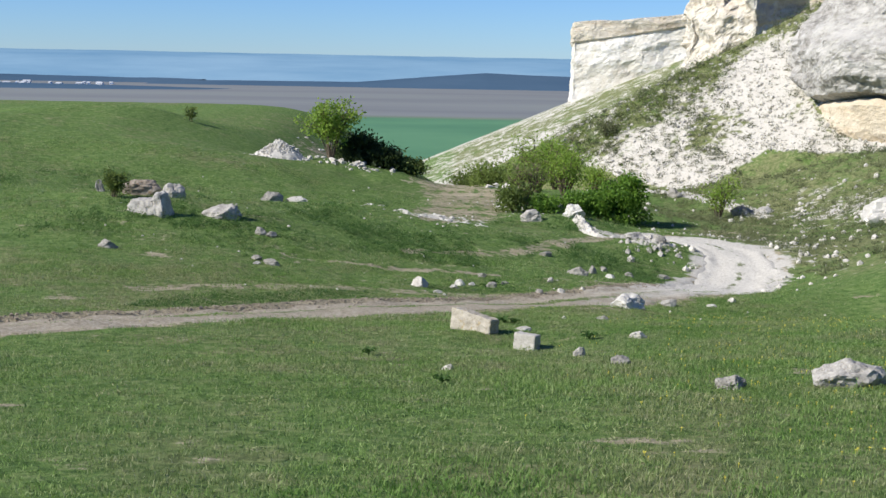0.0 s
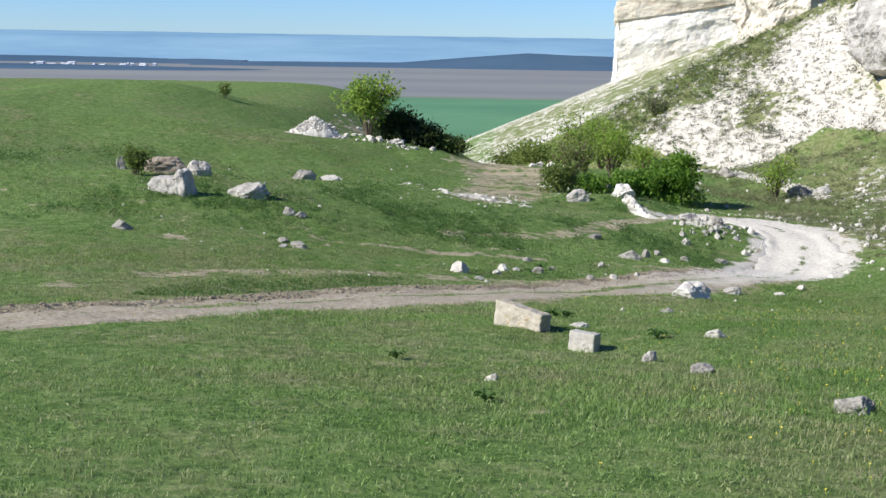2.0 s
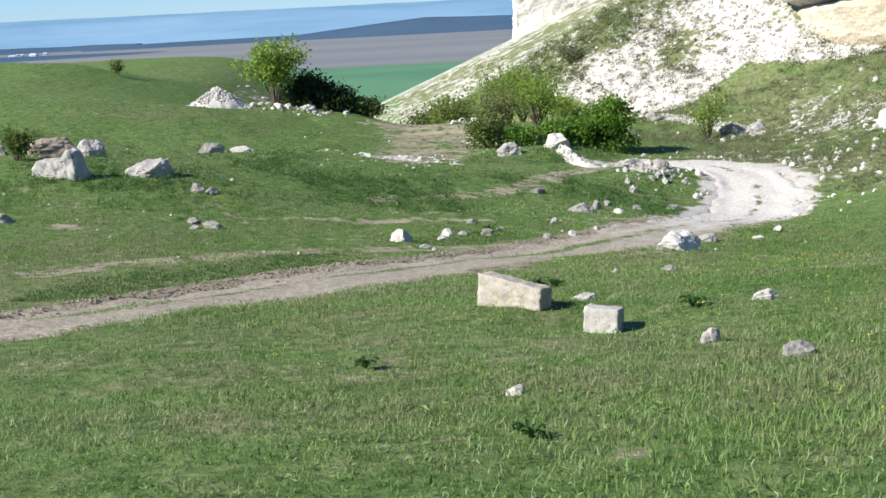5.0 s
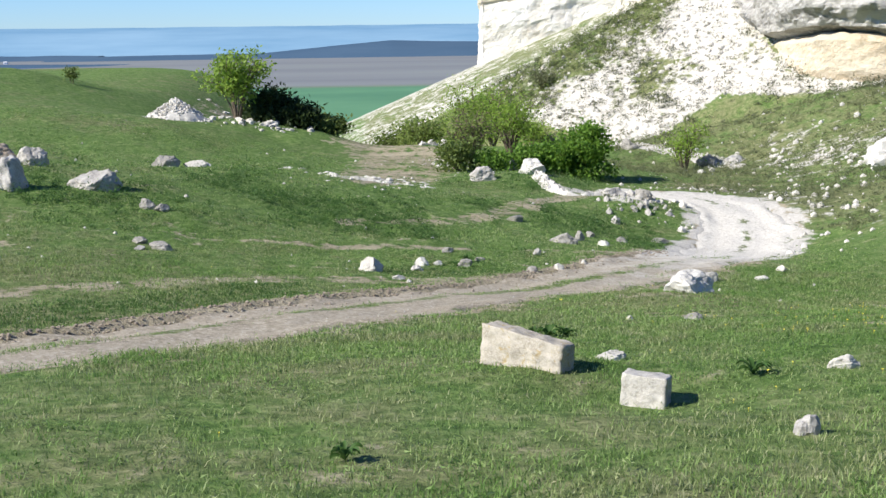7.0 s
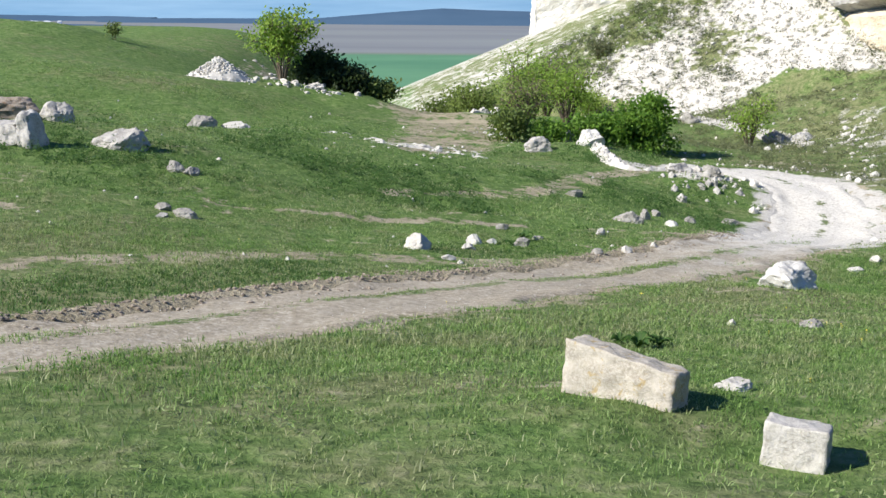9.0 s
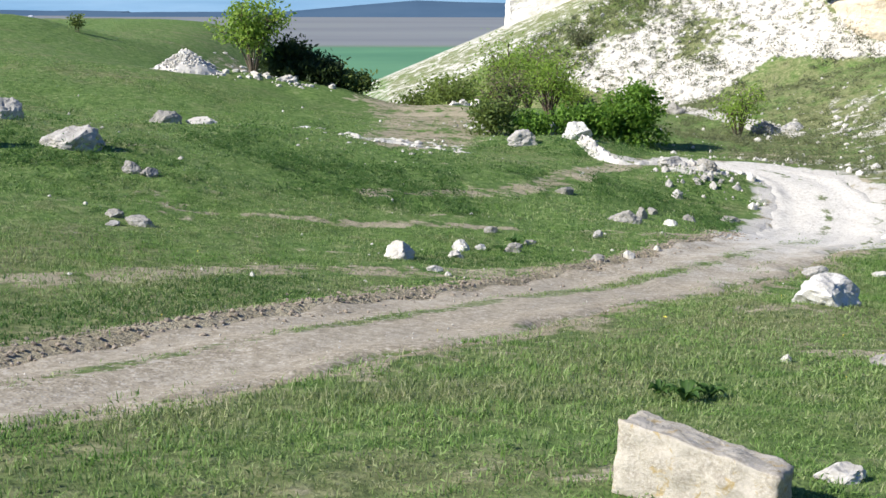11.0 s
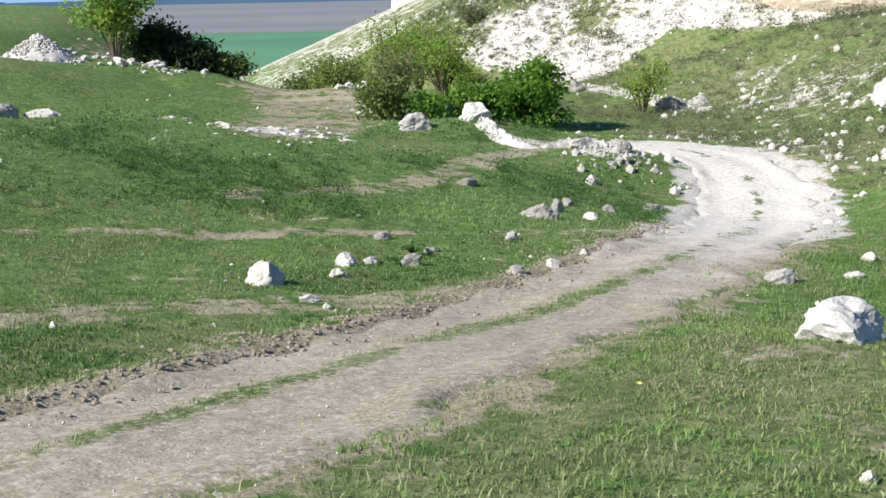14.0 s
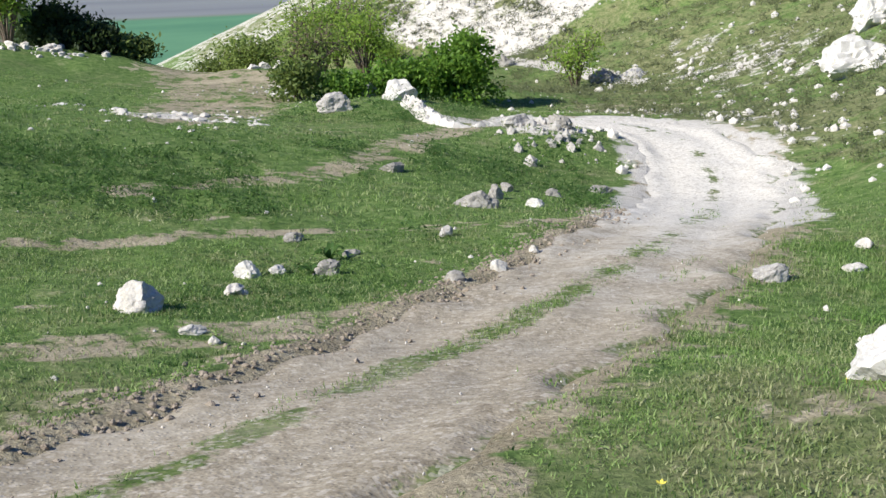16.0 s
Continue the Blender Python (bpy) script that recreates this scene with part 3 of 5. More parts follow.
# ---- backdrop of hills, forest and town ----
def ridge_backdrop(name, y0, heights, x0, x1, thick, material, label, seed, rough):
    t = np.linspace(0, 1, 260)
    x = x0 + (x1 - x0) * t
    crest = np.interp(t, np.linspace(0, 1, len(heights)), heights) + rough * ripple(x, 0 * x, seed, 0.004) + 0.4 * rough * ripple(x, 0 * x, seed + 1, 0.02)
    rows = []
    for k, (back, up) in enumerate(((0, -1.0), (0.25, 0.35), (0.6, 0.75), (1.0, 1.0), (1.6, -1.0))):
        base = -62.0
        z = base + (crest - base) * max(up, 0) - (20 if up < 0 else 0)
        rows.append(np.stack([x, np.full_like(x, y0 + thick * back), z], -1))
    me = mesh_of(name, np.concatenate(rows), grid_faces(5, len(t)), True)
    return tagged(thing(name, me, material), label, "hills", kind="structure")


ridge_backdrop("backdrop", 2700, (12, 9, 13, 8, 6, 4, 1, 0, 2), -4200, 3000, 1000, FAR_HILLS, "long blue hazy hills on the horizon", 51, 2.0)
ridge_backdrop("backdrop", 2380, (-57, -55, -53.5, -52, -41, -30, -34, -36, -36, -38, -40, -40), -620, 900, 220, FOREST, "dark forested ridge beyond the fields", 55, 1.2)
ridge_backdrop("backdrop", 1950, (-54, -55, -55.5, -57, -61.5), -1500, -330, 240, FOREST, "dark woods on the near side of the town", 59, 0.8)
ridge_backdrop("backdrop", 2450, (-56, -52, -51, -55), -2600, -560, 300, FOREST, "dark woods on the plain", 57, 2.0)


def cliff_sheet(name, line, low, high, rows, material, label, depth, seed, cap):
    """A standing rock face along a line of (x, y, foot z, top z), with ledges and a cap that leans back."""
    pts = np.array(line, float)
    run = np.concatenate([[0], np.cumsum(np.hypot(*(pts[1:, :2] - pts[:-1, :2]).T))])
    n = 260
    t = np.linspace(0, run[-1], n)
    c = np.stack([np.interp(t, run, pts[:, k]) for k in range(4)], -1)
    tan = np.gradient(c[:, :2], axis=0)
    tan /= np.linalg.norm(tan, axis=1)[:, None]
    out = []
    for r in range(rows + 3):
        u = min(r / rows, 1.0)
        z = c[:, 2] + (c[:, 3] - c[:, 2]) * u
        z = z + (u > 0.9) * depth * 0.5 * ripple(t, 0 * t, seed + 3, 14 / run[-1])
        k = 14 / (high - low)
        push = depth * (0.4 * ripple(t, z * 0.6, seed, 7 / run[-1] * 3) + np.array([0.9 * noise.ridged_multi_fractal(Vector((a * k * 0.10, b * k * 0.16, seed)), 0.9, 2.1, 5, 0.9, 1.6) - 0.9 + 0.3 * noise.fractal(Vector((a * k * 0.5, b * k * 0.7, seed)), 0.8, 2.0, 4) for a, b in zip(t, z)]))
        push += depth * 0.7 * (u > 0.78) * cap
        lean = -depth * 0.8 * u
        if r > rows:
            lean -= (r - rows) * depth * 6
            z = z + (r - rows) * depth * 0.3
        out.append(np.stack([c[:, 0] + tan[:, 1] * (push + lean), c[:, 1] - tan[:, 0] * (push + lean), z], -1))
    me = mesh_of(name, np.concatenate(out), grid_faces(rows + 3, n), False)
    ob = tagged(thing(name, me, material), label, "cliff", kind="structure")
    me.materials.append(CAP_ROCK)
    row = np.arange(len(me.polygons)) // (n - 1)
    jag = 3 * ripple(np.arange(len(me.polygons)) % (n - 1) * 0.2, 0 * row, seed + 5, 0.6)
    me.polygons.foreach_set("material_index", (row + jag > rows * (0.74 if cap > 0.5 else 2)).astype(np.int32))
    return ob


cliff_sheet("cliff", ((62, 640, -30, 18), (49, 500, -19, 16.6), (66, 494, -11, 17.5), (93, 488, -1, 20.5), (130, 480, 10, 27), (190, 470, 20, 40)), -20, 20, 60, FAR_CLIFF, "tall white chalk cliff standing over the plain", 1.6, 61, 0.8)
cliff_sheet("cliff", ((25, 130, -2, 10), (20.4, 107, -3.0, 10.5), (22.2, 103.5, -1.0, 11), (24.0, 103.2, 0.5, 11), (25.2, 101.6, 1.0, 12), (28.5, 102.8, 1.5, 13), (33, 103, 3, 15), (46, 106, 4, 16)), -2, 12, 70, ROCK_WALL, "cream rock wall above the scree slope", 1.5, 65, 0.3)


# ---- the overhanging rock at the foot of the scree ----
def overhanging_rock():
    line = np.array([(28.4, 95.0), (27.1, 88.0), (27.2, 83.0), (28.6, 79.4), (31.5, 77.2), (37, 76.8), (46, 79)])
    run = np.concatenate([[0], np.cumsum(np.hypot(*(line[1:] - line[:-1]).T))])
    n = 240
    t = np.linspace(0, run[-1], n)
    c = sum(np.stack([np.interp(t + o, run, line[:, k]) for k in range(2)], -1) for o in (-1.5, -0.7, 0, 0.7, 1.5)) / 5
    tan = np.gradient(c, axis=0)
    tan /= np.linalg.norm(tan, axis=1)[:, None]

    def sheet(zs, outs, name, material, seed, amount, parent):
        rows = []
        for z, o in zip(zs, outs):
            zz = z + 0.25 * np.sin(t * 0.45 + 1) + 0.12 * ripple(t, 0 * t, seed, 0.9)
            p = o + amount * (ripple(t, zz * 1.3, seed + 1, 0.5) * 0.45)
            p = p + np.array([amount * 0.9 * noise.ridged_multi_fractal(Vector((a * 0.22, b * 0.30, seed)), 0.9, 2.1, 5, 0.9, 1.8) - amount * 0.9 + 0.25 * amount * noise.fractal(Vector((a * 1.3, b * 1.6, seed)), 0.8, 2.0, 4) for a, b in zip(t, zz)])
            rows.append(np.stack([c[:, 0] + tan[:, 1] * p, c[:, 1] - tan[:, 0] * p, zz], -1))
        me = mesh_of(name, np.concatenate(rows), grid_faces(len(rows), n), False)
        return thing(name, me, material, None, parent)

    rock = tagged(new("overhanging_rock"), "grey weathered rock overhanging a tan undercut face", "rock")
    zs = np.linspace(-6.5, -0.9, 26)
    sheet(zs, np.interp(zs, (-6.5, -4.2, -3.2, -1.2, -0.9), (0.2, 0.25, 0.9, 1.0, 0.5)), "undercut_face", TAN_ROCK, 71, 0.28, rock)
    zs = np.concatenate([np.linspace(-0.95, -0.55, 6), np.linspace(-0.5, 8.5, 60), np.linspace(8.6, 9.5, 6)])
    sheet(zs, np.concatenate([np.linspace(0.1, 1.2, 6), np.interp(np.linspace(-0.5, 8.5, 60), (-0.5, 0.6, 2.2, 4.2, 8.5), (1.5, 2.3, 2.2, 1.0, -2.2)), np.linspace(-2.6, -8, 6)]), "upper_rock", GREY_ROCK, 75, 0.75, rock)
    return rock


overhanging_rock()


# ---- rocks ----
def rock_mesh(name, seed, size, chips=7, level=3, rough=0.10):
    """A broken stone: a ball cut by planes, then worn by noise; it sits on z = 0 and reaches a little under it."""
    rng = random.Random(seed)
    bm = bmesh.new()
    bmesh.ops.create_icosphere(bm, subdivisions=level, radius=1.0)
    planes = []
    for _ in range(chips):
        d = Vector((rng.uniform(-1, 1), rng.uniform(-1, 1), rng.uniform(-0.5, 1))).normalized()
        planes.append((d, rng.uniform(0.54, 0.86)))
    off = Vector((rng.uniform(0, 50), rng.uniform(0, 50), rng.uniform(0, 50)))
    for v in bm.verts:
        p = v.co.copy()
        for d, reach in planes:
            over = p.dot(d) - reach
            if over > 0:
                p -= d * over * 0.93
        p *= 1 + rough * noise.fractal(p * 1.7 + off, 0.8, 2.1, 4) + 0.6 * rough * noise.noise(p * 5 + off) + 0.4 * rough * noise.noise(p * 13 + off)
        v.co = Vector((p.x * size[0] * 0.56, p.y * size[1] * 0.56, p.z * size[2] * 0.78 + size[2] * 0.30))
    me = bpy.data.meshes.new(name)
    bm.to_mesh(me)
    bm.free()
    for f in me.polygons:
        f.use_smooth = False
    return me


def place(x, y, sink=0.0, rz=0.0, rx=0.0, ry=0.0):
    return pose(x, y, float(surface_height(x, y)) - sink, rx, ry, rz)


def stone(name, x, y, size, material, label, seed, rz=0.0, sink=0.0, tilt=(0, 0), chips=7, level=3, rough=0.10, group=""):
    ob = thing(name, rock_mesh(name, seed, size, chips, level, rough), material, place(x, y, sink, rz, *tilt))
    return tagged(ob, label, "stone", group)


def hewn_block(name, x, y, length, depth, tall, taper, rz, tilt, material, label, seed):
    """A quarried block with worn edges and pitted faces, half sunk in the turf."""
    bm = bmesh.new()
    bmesh.ops.create_cube(bm, size=1.0)
    bmesh.ops.subdivide_edges(bm, edges=bm.edges[:], cuts=23, use_grid_fill=True)
    bm.normal_update()
    off = Vector((seed * 3.1, seed * 1.7, 0))
    for v in bm.verts:
        a, b, c = (abs(2 * k) ** 12 for k in v.co)
        p = v.co * (1 - (0.02 + 0.03 * noise.noise(v.co * 5 + off)) * (a * b + b * c + a * c))
        s = 1 + taper * p.x
        q = Vector((p.x * length, p.y * depth * (1 + 0.1 * p.z), (p.z + 0.5) * tall * s))
        q += v.normal * min(1.0, length * 1.6) * (0.014 * noise.fractal(q * 8 + off, 0.8, 2.0, 4) + 0.008 * noise.noise(q * 26 + off))
        v.co = q
    me = bpy.data.meshes.new(name)
    bm.to_mesh(me)
    bm.free()
    for f in me.polygons:
        f.use_smooth = True
    return tagged(thing(name, me, material, place(x, y, 0.05, rz, *tilt)), label, "stone block")


hewn_block("stone_block", 0.55, 17.93, 0.75, 0.26, 0.31, -0.27, -35, (-9, 2), WARM_STONE, "long hewn limestone block with orange lichen in grass", 3)
hewn_block("stone_block", 1.31, 16.93, 0.34, 0.24, 0.29, 0.0, -26, (-7, 3), PALE_BLOCK, "small squared whitish limestone block in grass", 5)
# name, x, y, size, material, label, turn, sink
STONES = (
    ("boulder", 4.43, 11.95, (0.84, 0.5, 0.38), PALE_STONE, "pale grey limestone boulder in flowering grass", 20, 0.03),
    ("stone", 3.11, 11.7, (0.32, 0.24, 0.19), LIMESTONE, "pitted grey stone sunk in the grass", 0, 0.02),
    ("stone", 2.33, 14.32, (0.24, 0.18, 0.12), LIMESTONE, "flat grey stone in the grass", 30, 0.01),
    ("stone", 1.91, 15.25, (0.19, 0.14, 0.18), PALE_STONE, "pointed pale grey stone in the grass", 60, 0.01),
    ("stone", 0.17, 13.63, (0.14, 0.10, 0.10), CHALK, "small pale stone in the grass", 10, 0.01),
    ("stone", 3.04, 17.42, (0.25, 0.16, 0.13), CHALK, "flat white stone in the grass", 0, 0.01),
    ("stone", 3.06, 21.85, (0.29, 0.2, 0.12), LIMESTONE, "low grey stone in the grass", 40, 0.02),
    ("stone", 2.36, 22.02, (0.10, 0.08, 0.08), CHALK, "small whitish stone in tall grass", 15, 0.01),
    ("stone", 1.34, 18.32, (0.26, 0.16, 0.09), CHALK, "flat white slab beside the hewn block", 15, 0.0),
    ("boulder", 4.12, 25.9, (0.80, 0.6, 0.42), WHITE_CHALK, "rugged white chalk boulder beside the track", -10, 0.03),
    ("stone", 6.1, 31.6, (0.45, 0.34, 0.24), PALE_STONE, "whitish stone on the edge of the track", 25, 0.02),
    ("stone", 8.22, 33.2, (0.26, 0.2, 0.16), CHALK, "white stone on the grassy bank", 65, 0.01),
    ("stone", 7.36, 32.0, (0.30, 0.2, 0.10), CHALK, "flat white stone on the grassy bank", 5, 0.01),
    ("boulder", -7.1, 37.4, (1.12, 0.8, 0.62), PALE_STONE, "angular grey boulder in the meadow", 30, 0.05),
    ("boulder", -10.35, 40.3, (1.25, 0.6, 0.56), RUST_STONE, "rusty brown boulder behind the large one", 8, 0.05),
    ("boulder", -9.25, 40.3, (0.72, 0.55, 0.58), PALE_STONE, "rounded pale boulder in the meadow", 0, 0.03),
    ("boulder", -11.75, 40.2, (0.30, 0.3, 0.46), LIMESTONE, "upright grey stone beside a small shrub", 0, 0.03),
    ("stone", -8.88, 30.9, (0.5, 0.34, 0.26), LIMESTONE, "grey stone alone in the meadow", 0, 0.02),
    ("stone", -6.85, 46.5, (0.9, 0.6, 0.55), LIMESTONE, "dark grey stone on the bank", 40, 0.05),
    ("stone", -5.85, 46.8, (0.9, 0.5, 0.24), CHALK, "flat white stone on the bank", 0, 0.03),
    ("stone", -5.6, 35.8, (0.4, 0.3, 0.28), LIMESTONE, "grey stone under the bank", 0, 0.03),
    ("stone", -5.27, 35.75, (0.36, 0.26, 0.19), LIMESTONE, "low grey stone under the bank", 50, 0.03),
    ("stone", -5.13, 32.0, (0.28, 0.2, 0.15), LIMESTONE, "grey stone of a small cluster", 20, 0.02),
    ("stone", -4.66, 31.65, (0.5, 0.3, 0.21), LIMESTONE, "dark flat stone of a small cluster", -20, 0.02),
    ("stone", -5.03, 31.4, (0.25, 0.2, 0.08), PALE_STONE, "thin flat stone of a small cluster", 65, 0.01),
    ("stone", -3.55, 52.6, (0.8, 0.5, 0.2), WHITE_CHALK, "flat white slab in the turf", 0, 0.04),
    ("stone", -2.95, 52.2, (0.5, 0.4, 0.13), CHALK, "thin white slab in the turf", 35, 0.03),
    ("stone", -0.62, 30.85, (0.46, 0.42, 0.31), PALE_BLOCK, "rounded pale pitted stone beside the track", 95, 0.02),
    ("stone", 0.47, 33.0, (0.27, 0.2, 0.22), WHITE_CHALK, "white stone in a row beside the track", 0, 0.02),
    ("stone", 0.82, 33.15, (0.22, 0.18, 0.15), WHITE_CHALK, "white stone in a row beside the track", 40, 0.02),
    ("stone", 0.30, 31.85, (0.28, 0.2, 0.12), CHALK, "low white stone beside the track", 70, 0.01),
    ("stone", 1.37, 32.95, (0.35, 0.24, 0.21), LIMESTONE, "greyish stone half hidden in grass", 20, 0.02),
    ("stone", 1.80, 34.2, (0.24, 0.16, 0.12), LIMESTONE, "low stone half hidden in grass", 20, 0.02),
    ("stone", 1.16, 35.0, (0.27, 0.2, 0.15), LIMESTONE, "grey stone on the footpath", 20, 0.02),
    ("stone", 3.2, 35.2, (0.20, 0.16, 0.19), PALE_STONE, "small upright grey stone by the footpath", 0, 0.01),
    ("stone", 3.31, 32.68, (0.2, 0.16, 0.15), CHALK, "small pale stone on the edge of the track", 0, 0.01),
    ("stone", 2.65, 32.05, (0.23, 0.18, 0.14), LIMESTONE, "dark stone on the crumbled edge of the track", 0, 0.02),
    ("stone", 4.03, 33.75, (0.13, 0.12, 0.12), CHALK, "small pale stone on the edge of the track", 30, 0.01),
    ("stone", -0.12, 29.7, (0.25, 0.15, 0.09), CHALK, "flat pale stone on worn turf", 15, 0.01),
    ("stone", 0.05, 29.35, (0.10, 0.09, 0.08), CHALK, "small pale stone on worn turf", 0, 0.01),
    ("stone", 4.32, 38.2, (0.66, 0.36, 0.34), LIMESTONE, "long grey slab tilted out of the grass", -25, 0.05),
    ("stone", 4.98, 39.6, (0.28, 0.24, 0.30), LIMESTONE, "upright grey stone in the grass", 0, 0.03),
    ("stone", 5.5, 38.85, (0.34, 0.24, 0.17), WHITE_CHALK, "bright white stone in the grass", 0, 0.01),
    ("stone", 6.45, 40.9, (0.30, 0.24, 0.2), LIMESTONE, "grey stone in the grass", 0, 0.03),
    ("stone", 5.55, 40.9, (0.27, 0.24, 0.24), LIMESTONE, "grey stone on the grassy rise", 0, 0.03),
    ("stone", 3.58, 41.9, (0.42, 0.34, 0.28), LIMESTONE, "grey stone beside the upper footpath", 0, 0.04),
    ("stone", 7.9, 42.6, (0.55, 0.3, 0.2), LIMESTONE, "low grey stone near the bend", 0, 0.04),
    ("boulder", 5.83, 53.8, (1.0, 0.85, 0.86), WHITE_CHALK, "rounded white boulder before the green bush", 0, 0.08),
    ("boulder", 3.86, 53.1, (0.95, 0.7, 0.64), PALE_STONE, "pale grey boulder before the bush", 0, 0.08),
    ("boulder", 5.5, 58.2, (0.7, 0.6, 0.8), PALE_STONE, "grey boulder half hidden by leaves", 0, 0.08),
    ("boulder", 2.3, 66.2, (0.45, 0.4, 0.28), CHALK, "white boulder at the head of the gully", 0, 0.05),
    ("boulder", 2.75, 66.4, (0.5, 0.4, 0.36), CHALK, "white boulder at the head of the gully", 50, 0.05),
    ("boulder", 3.25, 66.3, (0.6, 0.5, 0.42), CHALK, "white boulder at the head of the gully", 90, 0.05),
    ("boulder", 4.0, 65.2, (0.6, 0.5, 0.45), LIMESTONE, "grey boulder at the head of the gully", 120, 0.05),
    ("boulder", 20.1, 53.4, (2.8, 1.6, 1.2), WHITE_CHALK, "broad white chalk outcrop on the bank", 10, 0.2),
    ("boulder", 23.7, 58.4, (2.4, 1.8, 1.5), WHITE_CHALK, "high white boulder on the bank", 40, 0.2),
    ("boulder", 16.8, 68.1, (1.5, 0.8, 0.7), LIMESTONE, "dark grey stone beside the sapling", 10, 0.08),
    ("boulder", 17.9, 67.2, (1.2, 0.7, 0.5), CHALK, "flat pale stone beside the sapling", 10, 0.08),
    ("boulder", 14.1, 73.8, (0.9, 0.8, 0.7), LIMESTONE, "grey stone at the foot of the scree", 10, 0.1),
)
for number, (name, x, y, size, material, label, turn, sink) in enumerate(STONES):
    stone(name, x, y, (size[0], size[1], size[2] * 0.86), material, label, 100 + 7 * number, turn, sink, chips=9, level=3 if max(size) < 0.25 else 4, rough=0.15 if max(size) < 2 else 0.26)


def split_boulder(x, y, rz):
    """A long low boulder whose end has broken into an upright slab."""
    whole = bmesh.new()
    for cx, cz, lx, ly, lz, lean, seed in ((-0.22, 0.26, 0.98, 0.62, 0.54, 0.06, 3), (0.36, 0.34, 0.36, 0.70, 0.80, -0.16, 8)):
        bm = bmesh.new()
        bmesh.ops.create_cube(bm, size=1.0)
        bmesh.ops.subdivide_edges(bm, edges=bm.edges[:], cuts=11, use_grid_fill=True)
        off = Vector((seed, seed * 2, 0))
        for v in bm.verts:
            a, b, c = (abs(2 * k) ** 5 for k in v.co)
            p = v.co * (1 - 0.13 * (a * b + b * c + a * c))
            q = Vector((p.x * lx * (1 - 0.25 * p.z), p.y * ly * (1 - 0.3 * p.z), p.z * lz))
            q *= 1 + 0.16 * noise.fractal(q * 3.1 + off, 0.8, 2.1, 4) + 0.05 * noise.noise(q * 11 + off)
            v.co = q + Vector((cx + lean * q.z, 0, cz))
        lump = bpy.data.meshes.new("lump")
        bm.to_mesh(lump)
        bm.free()
        whole.from_mesh(lump)
        bpy.data.meshes.remove(lump)
    me = bpy.data.meshes.new("boulder")
    whole.to_mesh(me)
    whole.free()
    return tagged(thing("boulder", me, PALE_STONE, place(x, y, 0.06, rz)), "large grey limestone boulder with an upright broken end", "stone")


split_boulder(-9.1, 36.6, -14)


# ---- loose stones nobody could count ----
def loose_stones(name, spots, material, label, seed, flat=0.6, lift=None):
    """Many small broken stones in one mesh; spots: x, y, size."""
    rng = np.random.RandomState(seed)
    base = rock_mesh("loose", seed, (1, 1, 1), 6, 1, 0.2)
    bv = np.array([v.co for v in base.vertices])
    bf = np.array([p.vertices for p in base.polygons])
    bpy.data.meshes.remove(base)
    spots = np.asarray(spots)
    z = surface_height(spots[:, 0], spots[:, 1])
    if lift:
        z = z + lift(spots[:, 0], spots[:, 1])
    n = len(spots)
    a = rng.uniform(0, 6.28, n)
    sx, sy, sz = (spots[:, 2] * rng.uniform(0.7, 1.3, n) for _ in range(3))
    px, py = bv[None, :, 0] * sx[:, None], bv[None, :, 1] * sy[:, None]
    v = np.stack([px * np.cos(a)[:, None] - py * np.sin(a)[:, None] + spots[:, 0, None], px * np.sin(a)[:, None] + py * np.cos(a)[:, None] + spots[:, 1, None],
                  bv[None, :, 2] * (sz * flat)[:, None] + (z - 0.12 * spots[:, 2])[:, None]], -1)
    f = bf[None] + (np.arange(n) * len(bv))[:, None, None]
    return tagged(thing(name, mesh_of(name, v.reshape(-1, 3), f.reshape(-1, 3)), material), label, "stones", kind="stuff")


def spread(n, x0, x1, y0, y1, small, big, keep, seed):
    rng = np.random.RandomState(seed)
    x, y = rng.uniform(x0, x1, n), rng.uniform(y0, y1, n)
    s = small + (big - small) * rng.uniform(0, 1, n) ** 3
    ok = rng.uniform(0, 1, n) < keep(x, y)
    return np.stack([x, y, s], -1)[ok]


def on_scree(x, y):
    return np.clip(scree_mask(x, y, ground_height(x, y)) * 1.15 - 0.15, 0, 1)


loose_stones("scree_stones", spread(11000, 8, 34, 74, 100, 0.06, 0.42, on_scree, 1), CHALK, "loose white chalk rubble on the steep slope", 201)
loose_stones("bank_stones", spread(3600, 9, 30, 40, 78, 0.05, 0.32, lambda x, y: np.clip(on_scree(x, y) * 1.4 + 0.12, 0, 1) * (along(x, y, TRACK_LINE)[0] > 1.5), 2), CHALK, "white stones strewn over the bank", 202)
loose_stones("meadow_stones", spread(2600, -12, 12, 27, 62, 0.03, 0.14, lambda x, y: (0.02 + 0.7 * bare_mask(x, y) ** 1.5) * smoothstep(1.0, 1.6, along(x, y, TRACK_LINE)[0] / along(x, y, TRACK_LINE)[3]), 3), CHALK, "small pale stones strewn in the turf", 203)
loose_stones("gravel", spread(12000, -6, 13, 16, 51, 0.006, 0.024, lambda x, y: smoothstep(1.25, 0.8, along(x, y, TRACK_LINE)[0] / along(x, y, TRACK_LINE)[3]), 4), CHALK, "chalk gravel lying on the track", 204, 0.8)
loose_stones("hollow_stones", spread(4200, -3, 5, 44, 64, 0.06, 0.35, on_scree, 5), CHALK, "flat chalk fragments in the trodden hollow", 205, 0.35)
MOUND = np.array([(8.1 + 1.0 * random.gauss(0, 0.6), 46.9 + 1.5 * random.gauss(0, 0.55), 0.04 + 0.30 * random.random() ** 3) for _ in range(80)])
loose_stones("rubble_mound", MOUND, PALE_STONE, "heap of pale rubble inside the road bend", 206, 0.7)
